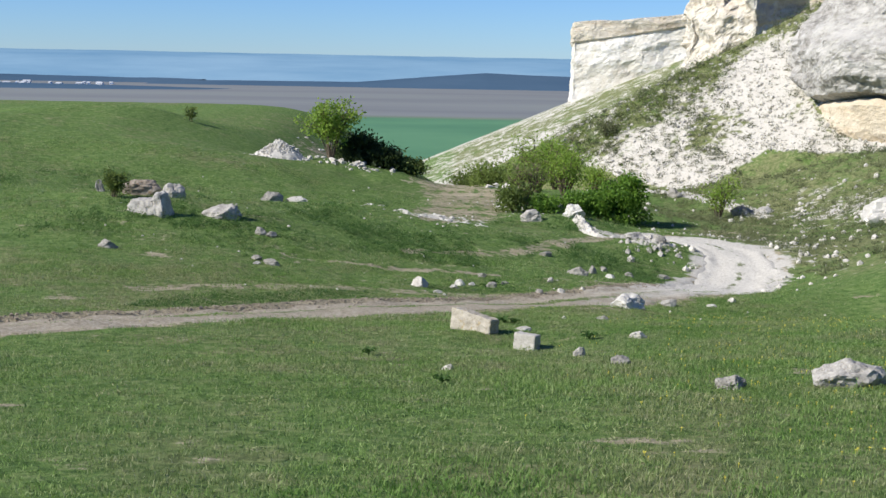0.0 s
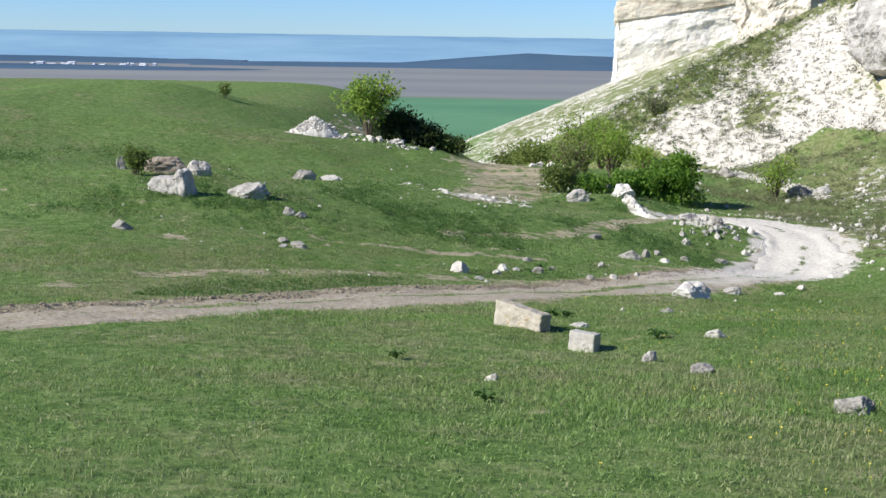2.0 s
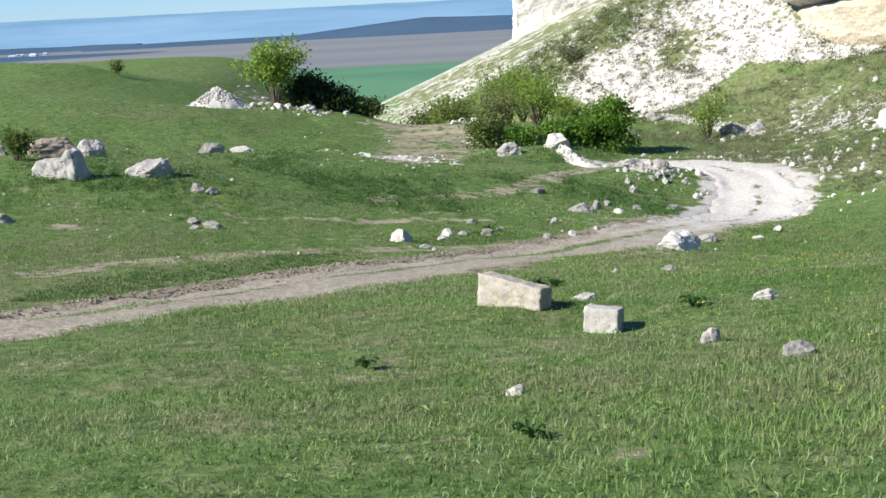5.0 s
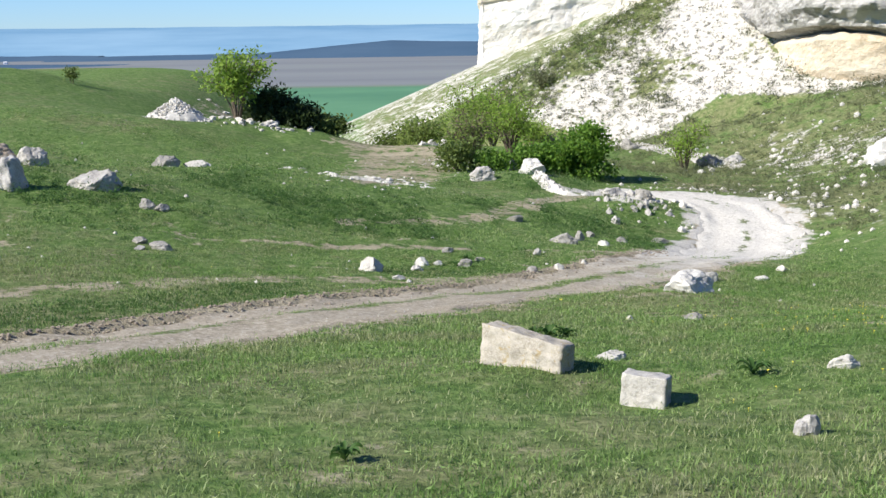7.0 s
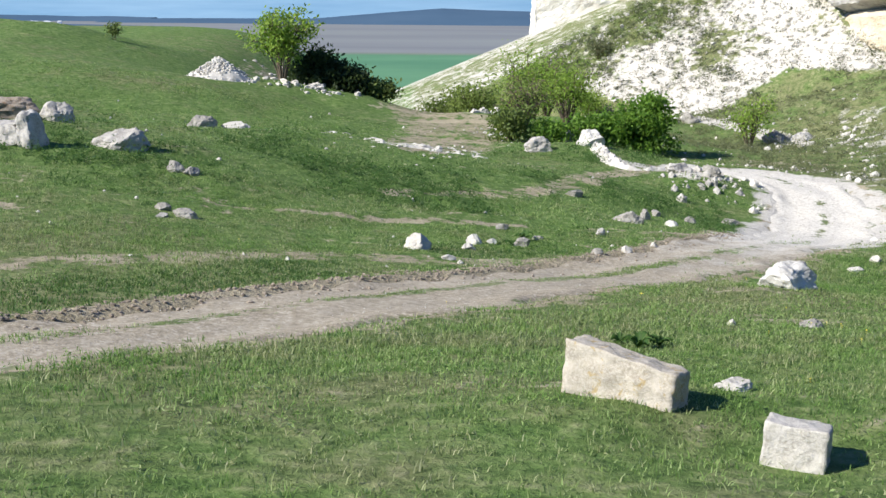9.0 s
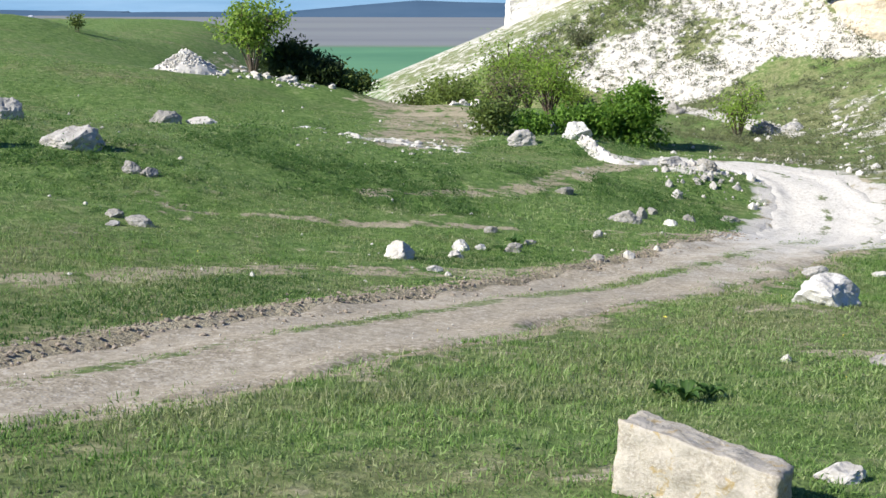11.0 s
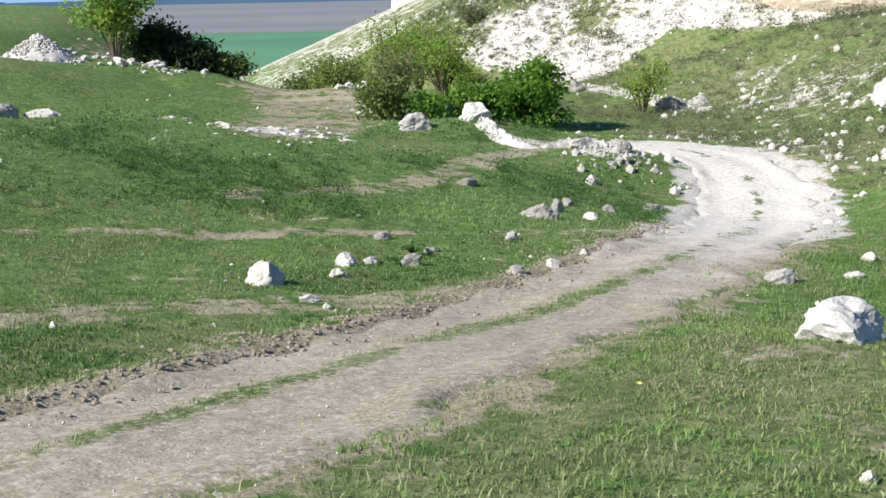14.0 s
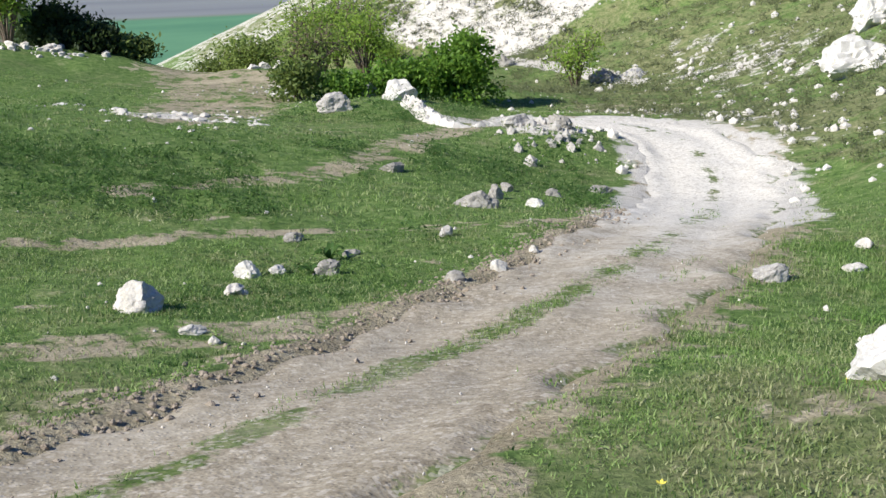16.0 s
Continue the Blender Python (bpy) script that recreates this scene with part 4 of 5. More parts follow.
stone("boulder", 7.75, 48.0, (1.0, 0.6, 0.34), PALE_STONE, "pale broken boulder on top of the rubble", 212, 15, 0.06, chips=12, level=4, rough=0.2)
stone("boulder", 8.55, 47.4, (0.6, 0.5, 0.34), LIMESTONE, "grey broken boulder on the rubble", 214, -30, 0.06, chips=12, level=4, rough=0.2)


def chalk_ledge(name, line, label, seed):
    """An eroded bank of bare chalk: a crest along (x, y, half width, height) with gullied sides."""
    pts = np.array(line, float)
    run = np.concatenate([[0], np.cumsum(np.hypot(*(pts[1:, :2] - pts[:-1, :2]).T))])
    t = np.arange(0, run[-1], 0.05)
    c = np.stack([np.interp(t, run, pts[:, k]) for k in range(4)], -1)
    tan = np.gradient(c[:, :2], axis=0)
    tan /= np.linalg.norm(tan, axis=1)[:, None]
    ends = smoothstep(0, 0.4, t) * smoothstep(run[-1], run[-1] - 0.5, t)
    rows = []
    for u in np.linspace(-1, 1, 21):
        w = c[:, 2] * u * (1 + 0.25 * np.array([noise.noise(Vector((a * 1.8, u * 0.6, seed))) for a in t]))
        x, y = c[:, 0] + tan[:, 1] * w, c[:, 1] - tan[:, 0] * w
        rough = np.array([noise.fractal(Vector((a * 2.6, u * 1.3, seed)), 0.7, 2.1, 5) for a in t])
        z = ground_height(x, y) - 0.05 + c[:, 3] * ends * (1 - abs(u) ** 2.2) * (1 + 0.55 * rough) + 0.03 * rough
        rows.append(np.stack([x, y, z], -1))
    me = mesh_of(name, np.concatenate(rows), grid_faces(21, len(t)), False)
    return tagged(thing(name, me, CHALK), label, "chalk ledge")


chalk_ledge("chalk_ledge", ((5.85, 53.3, 0.26, 0.34), (6.0, 51.6, 0.30, 0.28), (6.05, 50.0, 0.30, 0.22), (6.3, 48.9, 0.28, 0.16), (6.9, 48.9, 0.22, 0.12)), "eroded white chalk ledge running down from the boulder", 21)
chalk_ledge("chalk_ledge", ((6.6, 48.8, 0.22, 0.11), (7.2, 49.2, 0.25, 0.12), (7.9, 49.2, 0.2, 0.1)), "low white chalk ledge at the end of the footpath", 24)


def clods():
    rng = np.random.RandomState(17)
    pts = np.array(TRACK_LINE)
    run = np.concatenate([[0], np.cumsum(np.hypot(*(pts[1:, :2] - pts[:-1, :2]).T))])
    s = rng.uniform(8, 42, 4200)
    c = np.stack([np.interp(s, run, pts[:, k]) for k in range(3)], -1)
    n = np.stack([np.interp(s + 0.3, run, pts[:, k]) for k in range(2)], -1) - c[:, :2]
    n /= np.linalg.norm(n, axis=1)[:, None]
    off = c[:, 2] * (1.0 + rng.normal(0.06, 0.18, len(s)))
    return np.stack([c[:, 0] - n[:, 1] * off, c[:, 1] + n[:, 0] * off, 0.012 + 0.06 * rng.uniform(0, 1, len(s)) ** 2.5], -1)


loose_stones("earth_clods", clods(), CLOD, "crumbled earth clods along the upper edge of the track", 209, 0.5)


def rubble_heap():
    """A cone of broken chalk."""
    xs2, ys2 = np.meshgrid(np.linspace(-2.4, 2.4, 60), np.linspace(-1.6, 1.6, 40))
    d = np.sqrt((xs2 / 1.45) ** 2 + (ys2 / 1.1) ** 2)
    x, y = xs2 - 9.35, ys2 + 66.3
    up = np.maximum(0, 0.95 * (1 - d)) ** 0.9 + 0.13 * ripple(x, y, 81, 1.6) * (d < 1.15) - 0.3 * (d > 1.05)
    me = mesh_of("chalk_mound", np.stack([x, y, ground_height(x, y) + up], -1).reshape(-1, 3), grid_faces(40, 60), True)
    tagged(thing("chalk_mound", me, CHALK), "conical mound of crumbled white chalk in the grass", "mound")


rubble_heap()
HEAP = np.array([(-9.35 + random.gauss(0, 0.65), 66.1 + random.gauss(0, 0.45), random.uniform(0.04, 0.16)) for _ in range(420)])
loose_stones("heap_stones", HEAP, CHALK, "broken chalk lying on the heap", 210, 0.8, lambda x, y: np.maximum(0, 0.95 * (1 - np.sqrt(((x + 9.35) / 1.45) ** 2 + ((y - 66.3) / 1.1) ** 2))) ** 0.9)
loose_stones("knoll_stones", np.concatenate([spread(420, -8.6, -3.0, 65.5, 69, 0.08, 0.55, lambda x, y: 0.9 * np.exp(-((x + 5.8) / 2) ** 2 - ((y - 67.2 - 0.25 * np.sin(2 * x)) / 0.8) ** 2), 6), spread(120, -11, -5, 76, 92, 0.15, 0.55, lambda x, y: 0.4 + 0 * x, 7)]), CHALK, "white stones below the tree", 207)


# ---- trees and bushes ----
def leaves(centres, reach, count, size, seed, squash=0.8):
    """Leaf blades scattered round twig ends, each a small folded rhomb."""
    rng = np.random.RandomState(seed)
    c = np.asarray(centres)[rng.randint(0, len(centres), count)]
    p = rng.normal(0, 1, (count, 3)) * (reach, reach, reach * squash) * 0.5 + c
    a, b = rng.normal(0, 1, (count, 3)), rng.normal(0, 1, (count, 3))
    a /= np.linalg.norm(a, axis=1)[:, None]
    b -= a * (a * b).sum(1)[:, None]
    b /= np.linalg.norm(b, axis=1)[:, None]
    s = size * rng.uniform(0.6, 1.3, (count, 1))
    v = np.stack([p - a * s, p + b * s * 0.45, p + a * s, p - b * s * 0.45], 1)
    return v.reshape(-1, 3), np.arange(count * 4).reshape(-1, 4)


def limbs(rng, height, spread_x, spread_y, stems, lean=0.0):
    """Branch lines for a tree or bush: a list of polylines with radii, and the twig ends."""
    lines, ends = [], []
    for k in range(stems):
        a = 6.283 * (k + rng.uniform(0, 0.7)) / stems
        out = rng.uniform(0.35, 1.0)
        tip = Vector((math.cos(a) * spread_x * out * 0.8 + lean * height, math.sin(a) * spread_y * out * 0.8, height * rng.uniform(0.42, 1.0) * (1.1 - 0.45 * out)))
        base = Vector((math.cos(a) * 0.06, math.sin(a) * 0.06, -0.15))
        pts = [base.lerp(tip, t) + Vector((0, 0, 0.22 * height * math.sin(t * 3.14) * out)) + Vector((rng.uniform(-1, 1), rng.uniform(-1, 1), 0)) * 0.05 * height * t for t in (0, 0.25, 0.5, 0.75, 1)]
        lines.append((pts, 0.016 * height * rng.uniform(0.7, 1.2)))
        for j in range(7):
            t = rng.uniform(0.35, 1.0)
            i = min(int(t * 4), 3)
            root = pts[i].lerp(pts[i + 1], t * 4 - i)
            d = Vector((rng.uniform(-1, 1) * spread_x, rng.uniform(-1, 1) * spread_y, rng.uniform(-0.15, 0.5) * height)) * 0.33
            lines.append(([root, root + d * 0.55 + Vector((0, 0, 0.03 * height)), root + d], 0.006 * height))
            ends += [root + d * 0.6, root + d]
        ends.append(pts[-1])
    return lines, ends


def tubes(lines, sides=5):
    verts, faces = [], []
    for pts, r in lines:
        start = len(verts)
        for i, p in enumerate(pts):
            rr = r * (1 - 0.75 * i / (len(pts) - 1))
            d = (pts[min(i + 1, len(pts) - 1)] - pts[max(i - 1, 0)]).normalized()
            u = d.orthogonal().normalized()
            w = d.cross(u)
            for k in range(sides):
                a = 6.283 * k / sides
                verts.append(p + (u * math.cos(a) + w * math.sin(a)) * rr)
        for i in range(len(pts) - 1):
            for k in range(sides):
                a, b = start + i * sides + k, start + i * sides + (k + 1) % sides
                faces.append((a, b, b + sides, a + sides))
    return np.array(verts), np.array(faces)


def plant(name, x, y, height, wide_x, wide_y, stems, count, leaf, reach, material, label, category, seed, lean=0.0, sink=0.0, low=False):
    rng = random.Random(seed)
    root = tagged(new(name), label, category)
    root.matrix_basis = place(x, y, sink)
    lines, ends = limbs(rng, height, wide_x, wide_y, stems, lean)
    if low:
        for _ in range(stems * 5):
            a, r = rng.uniform(0, 6.283), math.sqrt(rng.random())
            ends.append(Vector((math.cos(a) * wide_x * r, math.sin(a) * wide_y * r, height * rng.uniform(0.05, 0.75) * math.sqrt(max(0.05, 1 - r * r)))))
    v, f = tubes(lines)
    thing("trunk", mesh_of("trunk", v, f, True), BARK, None, root)
    v, f = leaves(ends, reach, count, leaf, seed)
    v[:, 2] = np.maximum(v[:, 2], 0.02)
    thing("crown", mesh_of("crown", v, f), material, None, root)
    return root


plant("tree", -6.7, 68.3, 3.6, 2.25, 1.8, 12, 3000, 0.11, 0.5, LEAF_LIME, "small many-stemmed tree with fresh green leaves", "tree", 11)
plant("bush", -5.2, 69.6, 1.9, 0.95, 1.2, 12, 6000, 0.13, 0.6, LEAF_DARK, "dark spreading bush over stones", "bush", 12, low=True)
plant("bush", -3.9, 69.3, 1.3, 1.2, 1.2, 12, 6000, 0.12, 0.55, LEAF_DARK, "dark low bush beside the gully", "bush", 13, low=True)
plant("bush", -5.6, 71.5, 1.6, 1.2, 1.2, 10, 4500, 0.13, 0.6, LEAF_DARK, "dark bush behind the tree", "bush", 28, low=True)
plant("bush", -3.4, 71.5, 1.2, 1.5, 1.2, 10, 3600, 0.13, 0.6, LEAF_OLIVE, "olive bush on the steep edge", "bush", 29, low=True)
plant("bush", -2.5, 69.6, 0.8, 1.1, 1.0, 10, 4200, 0.12, 0.5, LEAF_OLIVE, "low olive green bush at the gully edge", "bush", 14, low=True)
plant("bush", 8.8, 59.4, 2.7, 1.3, 1.3, 16, 8500, 0.10, 0.42, LEAF_GREEN, "dense bright green bush beside the track", "bush", 15, low=True)
plant("bush", 7.4, 58.9, 2.0, 0.9, 1.0, 13, 4300, 0.10, 0.40, LEAF_GREEN, "leafy green bush before the gully", "bush", 16, low=True)
plant("bush", 6.2, 58.5, 1.5, 0.9, 0.9, 11, 2800, 0.09, 0.38, LEAF_GREEN, "small leafy bush behind the white boulder", "bush", 35, low=True)
plant("bush", 4.7, 57.8, 0.9, 0.8, 0.8, 10, 2000, 0.09, 0.38, LEAF_GREEN, "low bright green bush behind the boulders", "bush", 34, low=True)
plant("bush", 3.2, 57.6, 1.5, 0.8, 0.8, 10, 2600, 0.09, 0.4, LEAF_OLIVE, "dull green bush at the gully head", "bush", 17, low=True)
plant("bush", 4.1, 62.0, 2.9, 1.6, 1.4, 26, 1500, 0.07, 0.6, LEAF_PALE, "thin twiggy bush with few leaves", "bush", 18)
plant("bush", 5.2, 69.0, 3.8, 2.2, 1.9, 18, 3600, 0.075, 0.8, LEAF_LIME, "pale green thicket below the scree", "bush", 19)
plant("bush", 2.6, 73.0, 2.0, 1.8, 1.6, 12, 2600, 0.10, 0.7, LEAF_PALE, "pale green thicket on the gully side", "bush", 20, low=True)
plant("bush", 7.0, 78.0, 3.2, 1.9, 1.5, 12, 2800, 0.09, 0.7, LEAF_LIME, "pale green bush on the slope", "bush", 21)
plant("bush", 12.4, 94.5, 1.8, 1.2, 1.0, 12, 800, 0.09, 0.5, SHRUB_GREY, "grey twiggy bush on the slope", "bush", 22)
plant("bush", 10.8, 88.0, 2.4, 1.3, 1.2, 10, 1700, 0.09, 0.6, LEAF_LIME, "pale thin bush climbing the slope", "bush", 26)
plant("bush", 6.6, 66.5, 3.3, 1.7, 1.4, 16, 3000, 0.075, 0.6, LEAF_LIME, "yellow green bush behind the dense one", "bush", 27)
plant("sapling", 15.4, 67.2, 2.7, 1.5, 1.2, 9, 1300, 0.08, 0.6, LEAF_LIME, "young sapling with light green leaves", "tree", 23)
plant("shrub", -11.0, 39.2, 1.25, 0.35, 0.35, 6, 1300, 0.06, 0.25, LEAF_OLIVE, "small green shrub beside the boulders", "bush", 24)
plant("bush", 5.4, 90.0, 2.2, 1.8, 1.5, 14, 3000, 0.10, 0.8, LEAF_LIME, "yellow green thicket climbing the gully", "bush", 31)
plant("bush", 8.3, 93.5, 2.4, 1.7, 1.5, 14, 2600, 0.10, 0.8, LEAF_LIME, "yellow green thicket under the crest", "bush", 32)
plant("bush", 1.6, 86.0, 1.6, 1.6, 1.4, 12, 3000, 0.10, 0.7, LEAF_OLIVE, "olive green bush at the gully mouth", "bush", 33, low=True)
plant("shrub", -16.4, 76.2, 1.2, 0.3, 0.3, 5, 350, 0.08, 0.25, LEAF_OLIVE, "small lone shrub on the meadow", "bush", 25)


def rosette(x, y, size, seed):
    """A weed with broad arching leaves."""
    rng = random.Random(seed)
    root = tagged(new("broadleaf_plant"), "dark green weed with broad arching leaves", "plant", "broadleaf weeds")
    root.matrix_basis = place(x, y, 0.0, rng.uniform(0, 360))
    for k in range(11):
        a, reach, up = 2.4 * k, size * rng.uniform(0.6, 1.0), size * rng.uniform(0.35, 0.9)
        verts = []
        for i in range(6):
            t = i / 5
            r, z, w = reach * t, up * math.sin(t * 2.3) * 0.8, size * 0.17 * math.sin(0.25 + t * 2.75)
            for q, dz in ((-w, 0.02), (0, 0), (w, 0.02)):
                verts.append((math.cos(a) * r - math.sin(a) * q, math.sin(a) * r + math.cos(a) * q, z + dz))
        thing("leaf", mesh_of("leaf", verts, grid_faces(6, 3), True), LEAF_HERB, None, root)


for number, (x, y, size) in enumerate(((1.15, 20.5, 0.17), (1.35, 20.6, 0.13), (1.05, 20.8, 0.12), (0.72, 18.9, 0.12), (0.9, 19.0, 0.10), (2.3, 17.4, 0.15), (-0.9, 15.1, 0.12), (0.1, 12.2, 0.12), (1.5, 33.9, 0.25), (1.2, 33.0, 0.2))):
    rosette(x, y, size, 500 + number)


def tufts(name, spots, material, label, seed, blades, leaf):
    """Low shrubs as clumps of small leaves, all in one mesh; spots: x, y, size."""
    rng = np.random.RandomState(seed)
    spots = np.asarray(spots)
    z = ground_height(spots[:, 0], spots[:, 1])
    p = np.repeat(np.stack([spots[:, 0], spots[:, 1], z], -1), blades, 0)
    s = np.repeat(spots[:, 2], blades)[:, None]
    d = rng.normal(0, 0.45, (len(p), 3))
    d[:, 2] = np.abs(d[:, 2]) * 0.9
    p = p + d * s
    a, b = rng.normal(0, 1, (len(p), 3)), rng.normal(0, 1, (len(p), 3))
    a /= np.linalg.norm(a, axis=1)[:, None]
    b /= np.linalg.norm(b, axis=1)[:, None]
    k = leaf * np.sqrt(s) * rng.uniform(0.6, 1.4, (len(p), 1))
    v = np.stack([p - a * k, p + b * k * 0.6, p + a * k], 1).reshape(-1, 3)
    return tagged(thing(name, mesh_of(name, v, np.arange(len(v)).reshape(-1, 3)), material), label, "shrubs", kind="stuff")


def scree_growth(x, y):
    up = (x - 10.8) * 0.735 + (y - 92) * 0.676
    return smoothstep(-2, 1, up) * (1 - 0.85 * np.exp(-((x - 23.6 - 0.1 * (y - 88)) / 2.6) ** 2))


def scree_top(x, y):
    return scree_growth(x, y) * smoothstep(-2.5, 1.0, y - 93.2 - 0.25 * (x - 10.5))


tufts("scree_shrubs", spread(3300, 8, 34, 72, 101, 0.22, 0.85, scree_growth, 11), SHRUB_DARK, "grey green tufts growing in the scree", 301, 60, 0.10)
tufts("slope_shrubs", spread(750, 9, 34, 86, 99, 0.25, 0.9, scree_top, 21), SHRUB_GREY, "dull green herbs high on the slope", 308, 50, 0.11)
tufts("crest_shrubs", spread(650, 10, 34, 93, 100, 0.3, 0.9, scree_top, 12), LEAF_PALE, "yellow green herbs along the crest", 302, 45, 0.10)
tufts("bank_shrubs", spread(2300, 9, 30, 42, 78, 0.2, 0.6, lambda x, y: smoothstep(10, 15, x) * (along(x, y, TRACK_LINE)[0] > 2.0), 13), SHRUB_GREY, "dull green tufts on the bank", 303, 50, 0.09)
tufts("herbs", spread(3600, -18, 8, 31, 54, 0.18, 0.6, lambda x, y: smoothstep(0.05, 0.6, ripple(x, y, 91, 0.35)) * (bare_mask(x, y) < 0.3), 14), LEAF_HERB, "broad leaved herbs on the meadow bank", 304, 50, 0.07)


tufts("bank_herbs", spread(1000, -11, 1, 34.5, 42.5, 0.14, 0.42, lambda x, y: smoothstep(-0.4, 0.3, ripple(x, y, 117, 0.45)) * smoothstep(34, 36, y - 0.25 * (x + 9) * 0.5), 20), LEAF_HERB, "lush dark herbs on the low bank", 307, 50, 0.07)


# ---- grass ----
def grass(name, n, x0, x1, y0, y1, tall, wide, blades, label, seed, keep, material=None):
    rng = np.random.RandomState(seed)
    x, y = rng.uniform(x0, x1, n), rng.uniform(y0, y1, n)
    ok = rng.uniform(0, 1, n) < keep(x, y)
    x, y = x[ok], y[ok]
    x, y = np.repeat(x, blades) + rng.normal(0, 0.035, len(x) * blades), np.repeat(y, blades) + rng.normal(0, 0.035, len(y) * blades)
    m = len(x)
    hgt = tall * rng.uniform(0.45, 1.25, m) * (0.75 + 0.45 * ripple(x, y, 95, 0.5))
    z = surface_height(x, y)
    a = rng.uniform(0, 6.283, m)
    lean = rng.uniform(0.15, 1.2, m) * hgt
    b = a + rng.uniform(-0.8, 0.8, m) + 1.57
    w = wide * rng.uniform(0.7, 1.3, m)
    base = np.stack([x, y, z - 0.01], -1)
    side = np.stack([np.cos(b) * w, np.sin(b) * w, 0 * x], -1)
    mid = base + np.stack([np.cos(a) * lean * 0.35, np.sin(a) * lean * 0.35, hgt * 0.6], -1)
    tip = base + np.stack([np.cos(a) * lean, np.sin(a) * lean, hgt], -1)
    v = np.stack([base - side, base + side, mid + side * 0.6, tip, mid - side * 0.6], 1).reshape(-1, 3)
    i = np.arange(m)[:, None] * 5
    f = np.concatenate([i + np.array([[0, 1, 2]]), i + np.array([[0, 2, 4]]), i + np.array([[4, 2, 3]])])
    return tagged(thing(name, mesh_of(name, v, f), material or BLADE), label, "grass", kind="stuff")


def turf(x, y):
    d, s, side, w = along(x, y, TRACK_LINE)
    road = d / w < 0.98
    u = side * d / w
    middle = (np.abs(u - np.interp(s, (20, 25, 29, 32, 38), (-0.15, -0.27, -0.20, -0.05, 0.03))) < 0.16) * (s > 14) * smoothstep(-0.5, 0.2, ripple(x, y, 97, 0.9)) * 0.95
    middle = np.maximum(middle, 0.7 * smoothstep(0.35, 0.9, u) * smoothstep(0.0, 0.5, ripple(x, y, 98, 1.3)) * smoothstep(44, 36, s))
    return np.where(road, middle, np.clip(1.05 - 1.15 * bare_mask(x, y), 0.05, 1))


def fading(x, y, x0, x1, y0, y1, soft):
    """Thins the grass towards the rim of its patch."""
    return smoothstep(x0, x0 + soft, x) * smoothstep(x1, x1 - soft, x) * smoothstep(y0, y0 + soft, y) * smoothstep(y1, y1 - soft, y)


def lush(x, y):
    return 0.25 + 0.75 * smoothstep(-0.35, 0.35, ripple(x, y, 99, 0.6) + 0.2 * np.clip(x - 0.5, 0, 3))


grass("grass", 112000, -7, 8, 3, 21, 0.062, 0.0042, 4, "short green spring grass", 401, lambda x, y: turf(x, y) * lush(x, y) * (np.abs(x) < 1.8 + 0.42 * (y + 1)))
grass("grass", 122000, -12, 12, 19, 36, 0.068, 0.0055, 4, "short green grass beside the track", 402, lambda x, y: turf(x, y) * lush(x, y) * fading(x, y, -12, 12, 19, 36, 3))
grass("grass", 78000, -26, 15, 31, 64, 0.075, 0.010, 3, "green grass on the meadow", 403, lambda x, y: turf(x, y) * lush(x, y) * fading(x, y, -26, 15, 31, 64, 6) * (1 - np.clip(on_scree(x, y) * 1.5, 0, 1)))
grass("tall_grass", 20000, -7, 10, 5, 36, 0.085, 0.0045, 5, "taller bright grass on the slope", 404, lambda x, y: turf(x, y) * smoothstep(0, 0.7, ripple(x, y, 103, 0.8)) * (0.35 + 0.65 * smoothstep(0.5, 3, x)))


def track_strip(x, y):
    """The broken grassy ridge between the ruts."""
    d, s, side, w = along(x, y, TRACK_LINE)
    mid = np.interp(s, (20, 25, 29, 32, 38), (-0.15, -0.27, -0.20, -0.05, 0.03))
    ridge = smoothstep(0.17, 0.06, np.abs(side * d / w - mid + 0.05 * ripple(x, y, 123, 0.8)))
    return ridge * smoothstep(-0.45, 0.25, ripple(x, y, 121, 1.1)) * np.interp(s, (17, 22, 25, 31, 33, 44), (0.1, 0.4, 1.0, 1.0, 0.35, 0.2))


def track_shoulder(x, y):
    """Loose tufts creeping over the lower edge of the track."""
    d, s, side, w = along(x, y, TRACK_LINE)
    u = side * d / w
    return smoothstep(0.55, 1.0, u) * smoothstep(2.1, 1.3, u) * smoothstep(0.0, 0.5, ripple(x, y, 125, 1.5)) * smoothstep(40, 34, s)


def verge(x, y):
    """The lush band between the track and the bare strip above it."""
    d, s, side, w = along(x, y, TRACK_LINE)
    u = -side * d / w
    bare = along(x, y, FOOTPATHS[0])
    return smoothstep(1.25, 1.45, u) * smoothstep(3.2, 2.6, u) * smoothstep(1.0, 1.6, bare[0] / bare[3]) * smoothstep(-0.6, 0.1, ripple(x, y, 127, 0.7)) * smoothstep(40, 36, s)


grass("grass", 60000, -4, 9, 20, 42, 0.075, 0.0055, 4, "green grass between the ruts of the track", 405, track_strip)
grass("grass", 40000, -4, 9, 18, 38, 0.06, 0.005, 5, "thin tufts on the lower edge of the track", 406, track_shoulder)
grass("grass", 26000, -6, 6, 22, 34, 0.075, 0.007, 4, "lush dark grass beside the track", 407, verge, LEAF_HERB)
rng_spots = spread(30000, -8, 9, 4, 37, 0.05, 0.16, lambda x, y: turf(x, y) * smoothstep(-0.5, 0.5, ripple(x, y, 111, 0.8)) * (np.abs(x) < 2.5 + 0.45 * (y + 1)), 18)
tufts("low_herbs", rng_spots, BLADE, "low leafy herbs among the grass", 305, 14, 0.055)
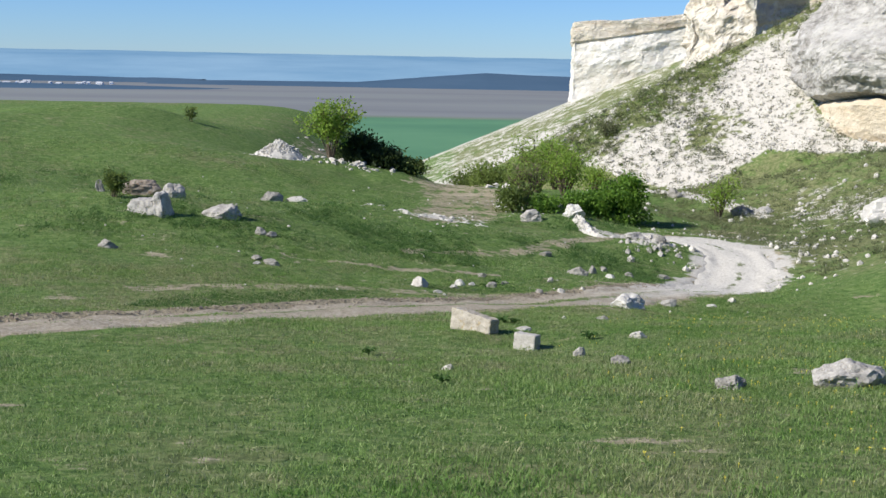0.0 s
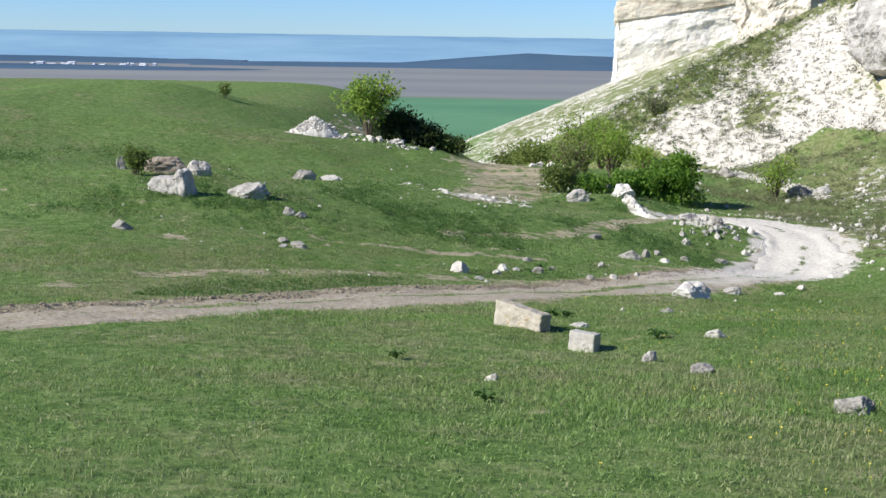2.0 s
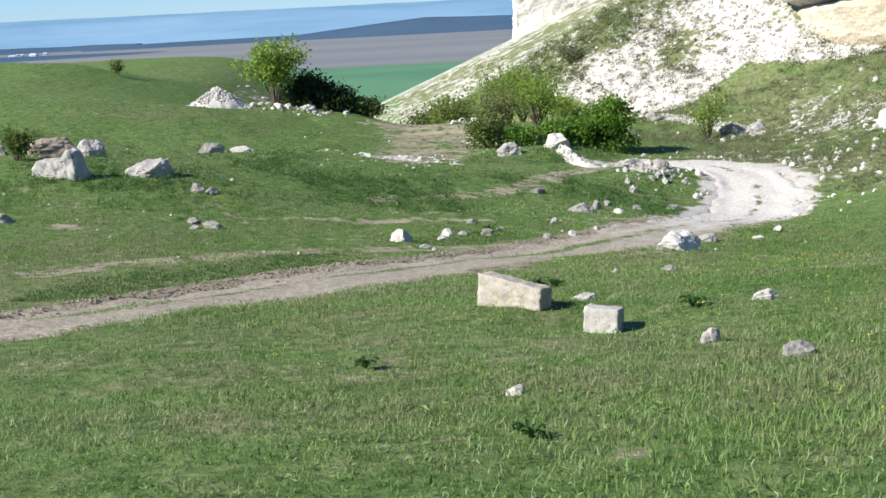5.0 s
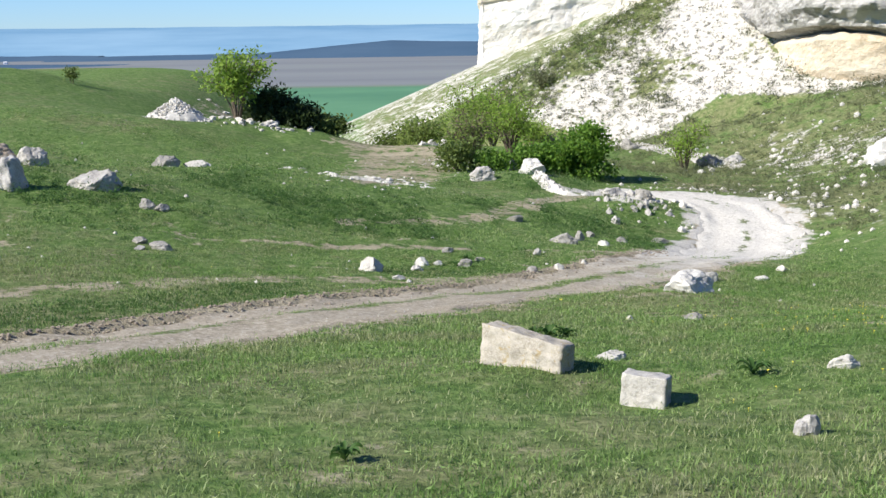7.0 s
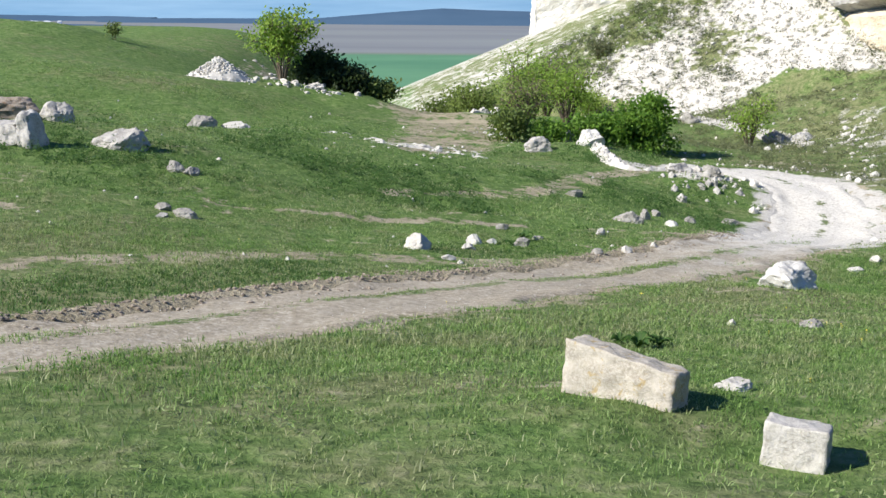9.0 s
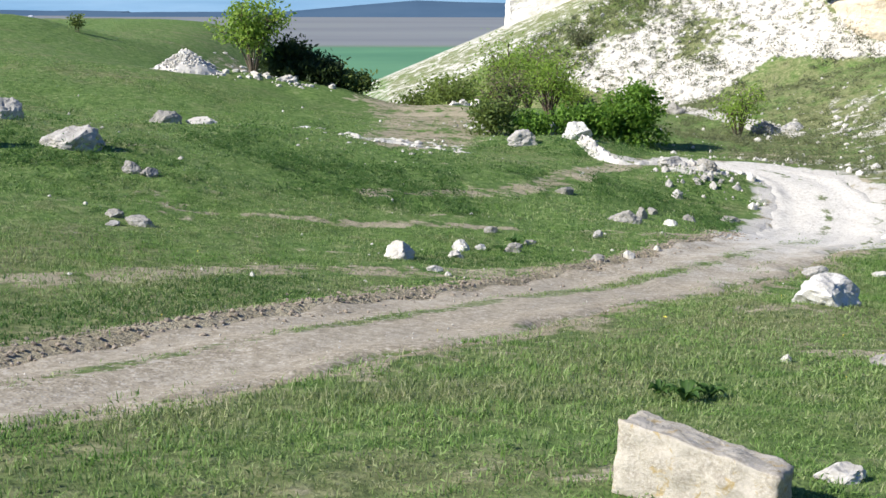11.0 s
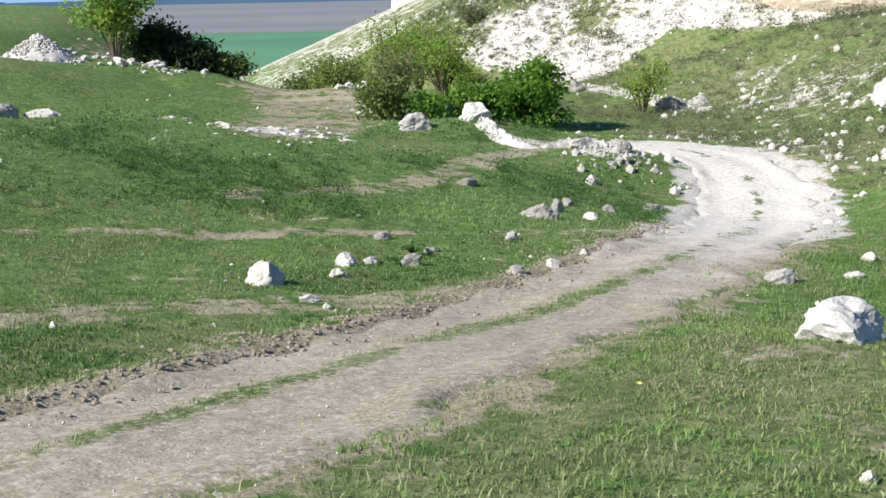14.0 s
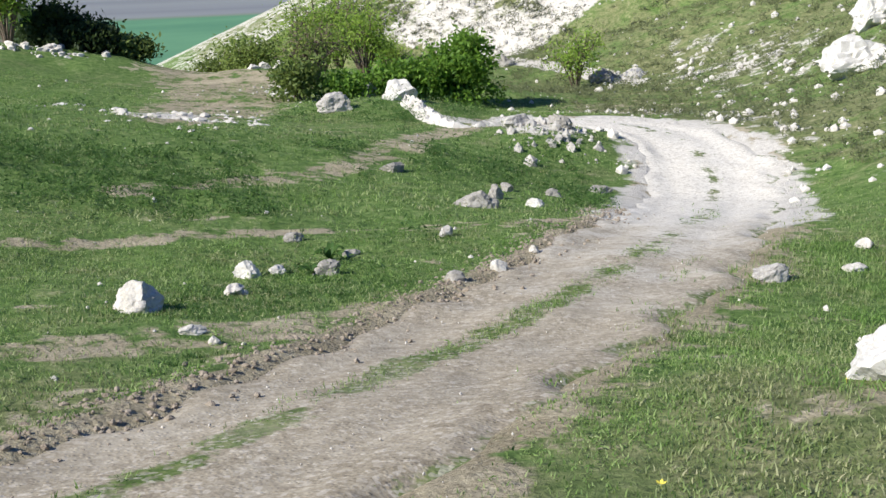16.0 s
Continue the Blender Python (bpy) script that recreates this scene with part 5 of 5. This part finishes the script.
tufts("meadow_herbs", spread(16000, -20, 9, 33, 62, 0.06, 0.28, lambda x, y: turf(x, y) * smoothstep(-0.2, 0.6, ripple(x, y, 113, 0.5)), 19), BLADE, "low leafy herbs on the meadow", 306, 14, 0.07)


def flowers():
    rng = np.random.RandomState(9)
    spots = spread(1300, 1.0, 9, 6, 22, 0.4, 0.9, lambda x, y: smoothstep(0.5, 4.5, x - 0.1 * (y - 8)), 15)
    spots = np.concatenate([spots, spread(40, -6, 6, 8, 30, 0.5, 1, lambda x, y: 0 * x + 0.5, 16), np.array([(1.93, 24.35, 1.5)])])
    z = ground_height(spots[:, 0], spots[:, 1]) + rng.uniform(0.05, 0.12, len(spots))
    verts, faces = [], []
    for (x, y, s), zz in zip(spots, z):
        for k in range(5):
            a = 6.283 * k / 5 + x * 9
            r = 0.012 * s
            i = len(verts)
            verts += [(x, y, zz), (x + math.cos(a - 0.5) * r, y + math.sin(a - 0.5) * r, zz + 0.008), (x + math.cos(a) * r * 1.5, y + math.sin(a) * r * 1.5, zz + 0.014), (x + math.cos(a + 0.5) * r, y + math.sin(a + 0.5) * r, zz + 0.008)]
            faces.append((i, i + 1, i + 2, i + 3))
        i = len(verts)
        verts += [(x - 0.001, y, zz - 0.02), (x + 0.001, y, zz - 0.02), (x + 0.001, y, zz), (x - 0.001, y, zz)]
        faces.append((i, i + 1, i + 2, i + 3))
    tagged(thing("wildflowers", mesh_of("wildflowers", verts, faces), FLOWER), "small yellow wildflowers in the grass", "flowers", kind="stuff")


flowers()


# ---- the far town ----
def far_house(x, y, wide, tall, turn):
    house = tagged(new("far_house"), "tiny white building on the hazy plain", "building", "far town")
    house.matrix_basis = pose(x, y, float(ground_height(x, y)) - 0.3, 0, 0, turn)
    bm = bmesh.new()
    bmesh.ops.create_cube(bm, size=1.0, matrix=Matrix.Translation((0, 0, tall / 2)) @ Matrix.Diagonal((wide, 9, tall, 1)))
    part("wall", bm, TOWN, house)
    bm = bmesh.new()
    ends = [[bm.verts.new((sx * wide * 0.52, yy, zz)) for yy, zz in ((-5.2, tall), (5.2, tall), (0, tall + 2.2))] for sx in (-1, 1)]
    for end in ends:
        bm.faces.new(end)
    for k in range(3):
        bm.faces.new((ends[0][k], ends[0][(k + 1) % 3], ends[1][(k + 1) % 3], ends[1][k]))
    part("roof", bm, TOWN_ROOF, house, "grey pitched roof")


for number in range(16):
    far_house(-880 + 14 * number + random.uniform(-30, 30), 2300 + random.uniform(-90, 90), random.uniform(4, 15), random.uniform(2.2, 3.6), random.uniform(-25, 25))
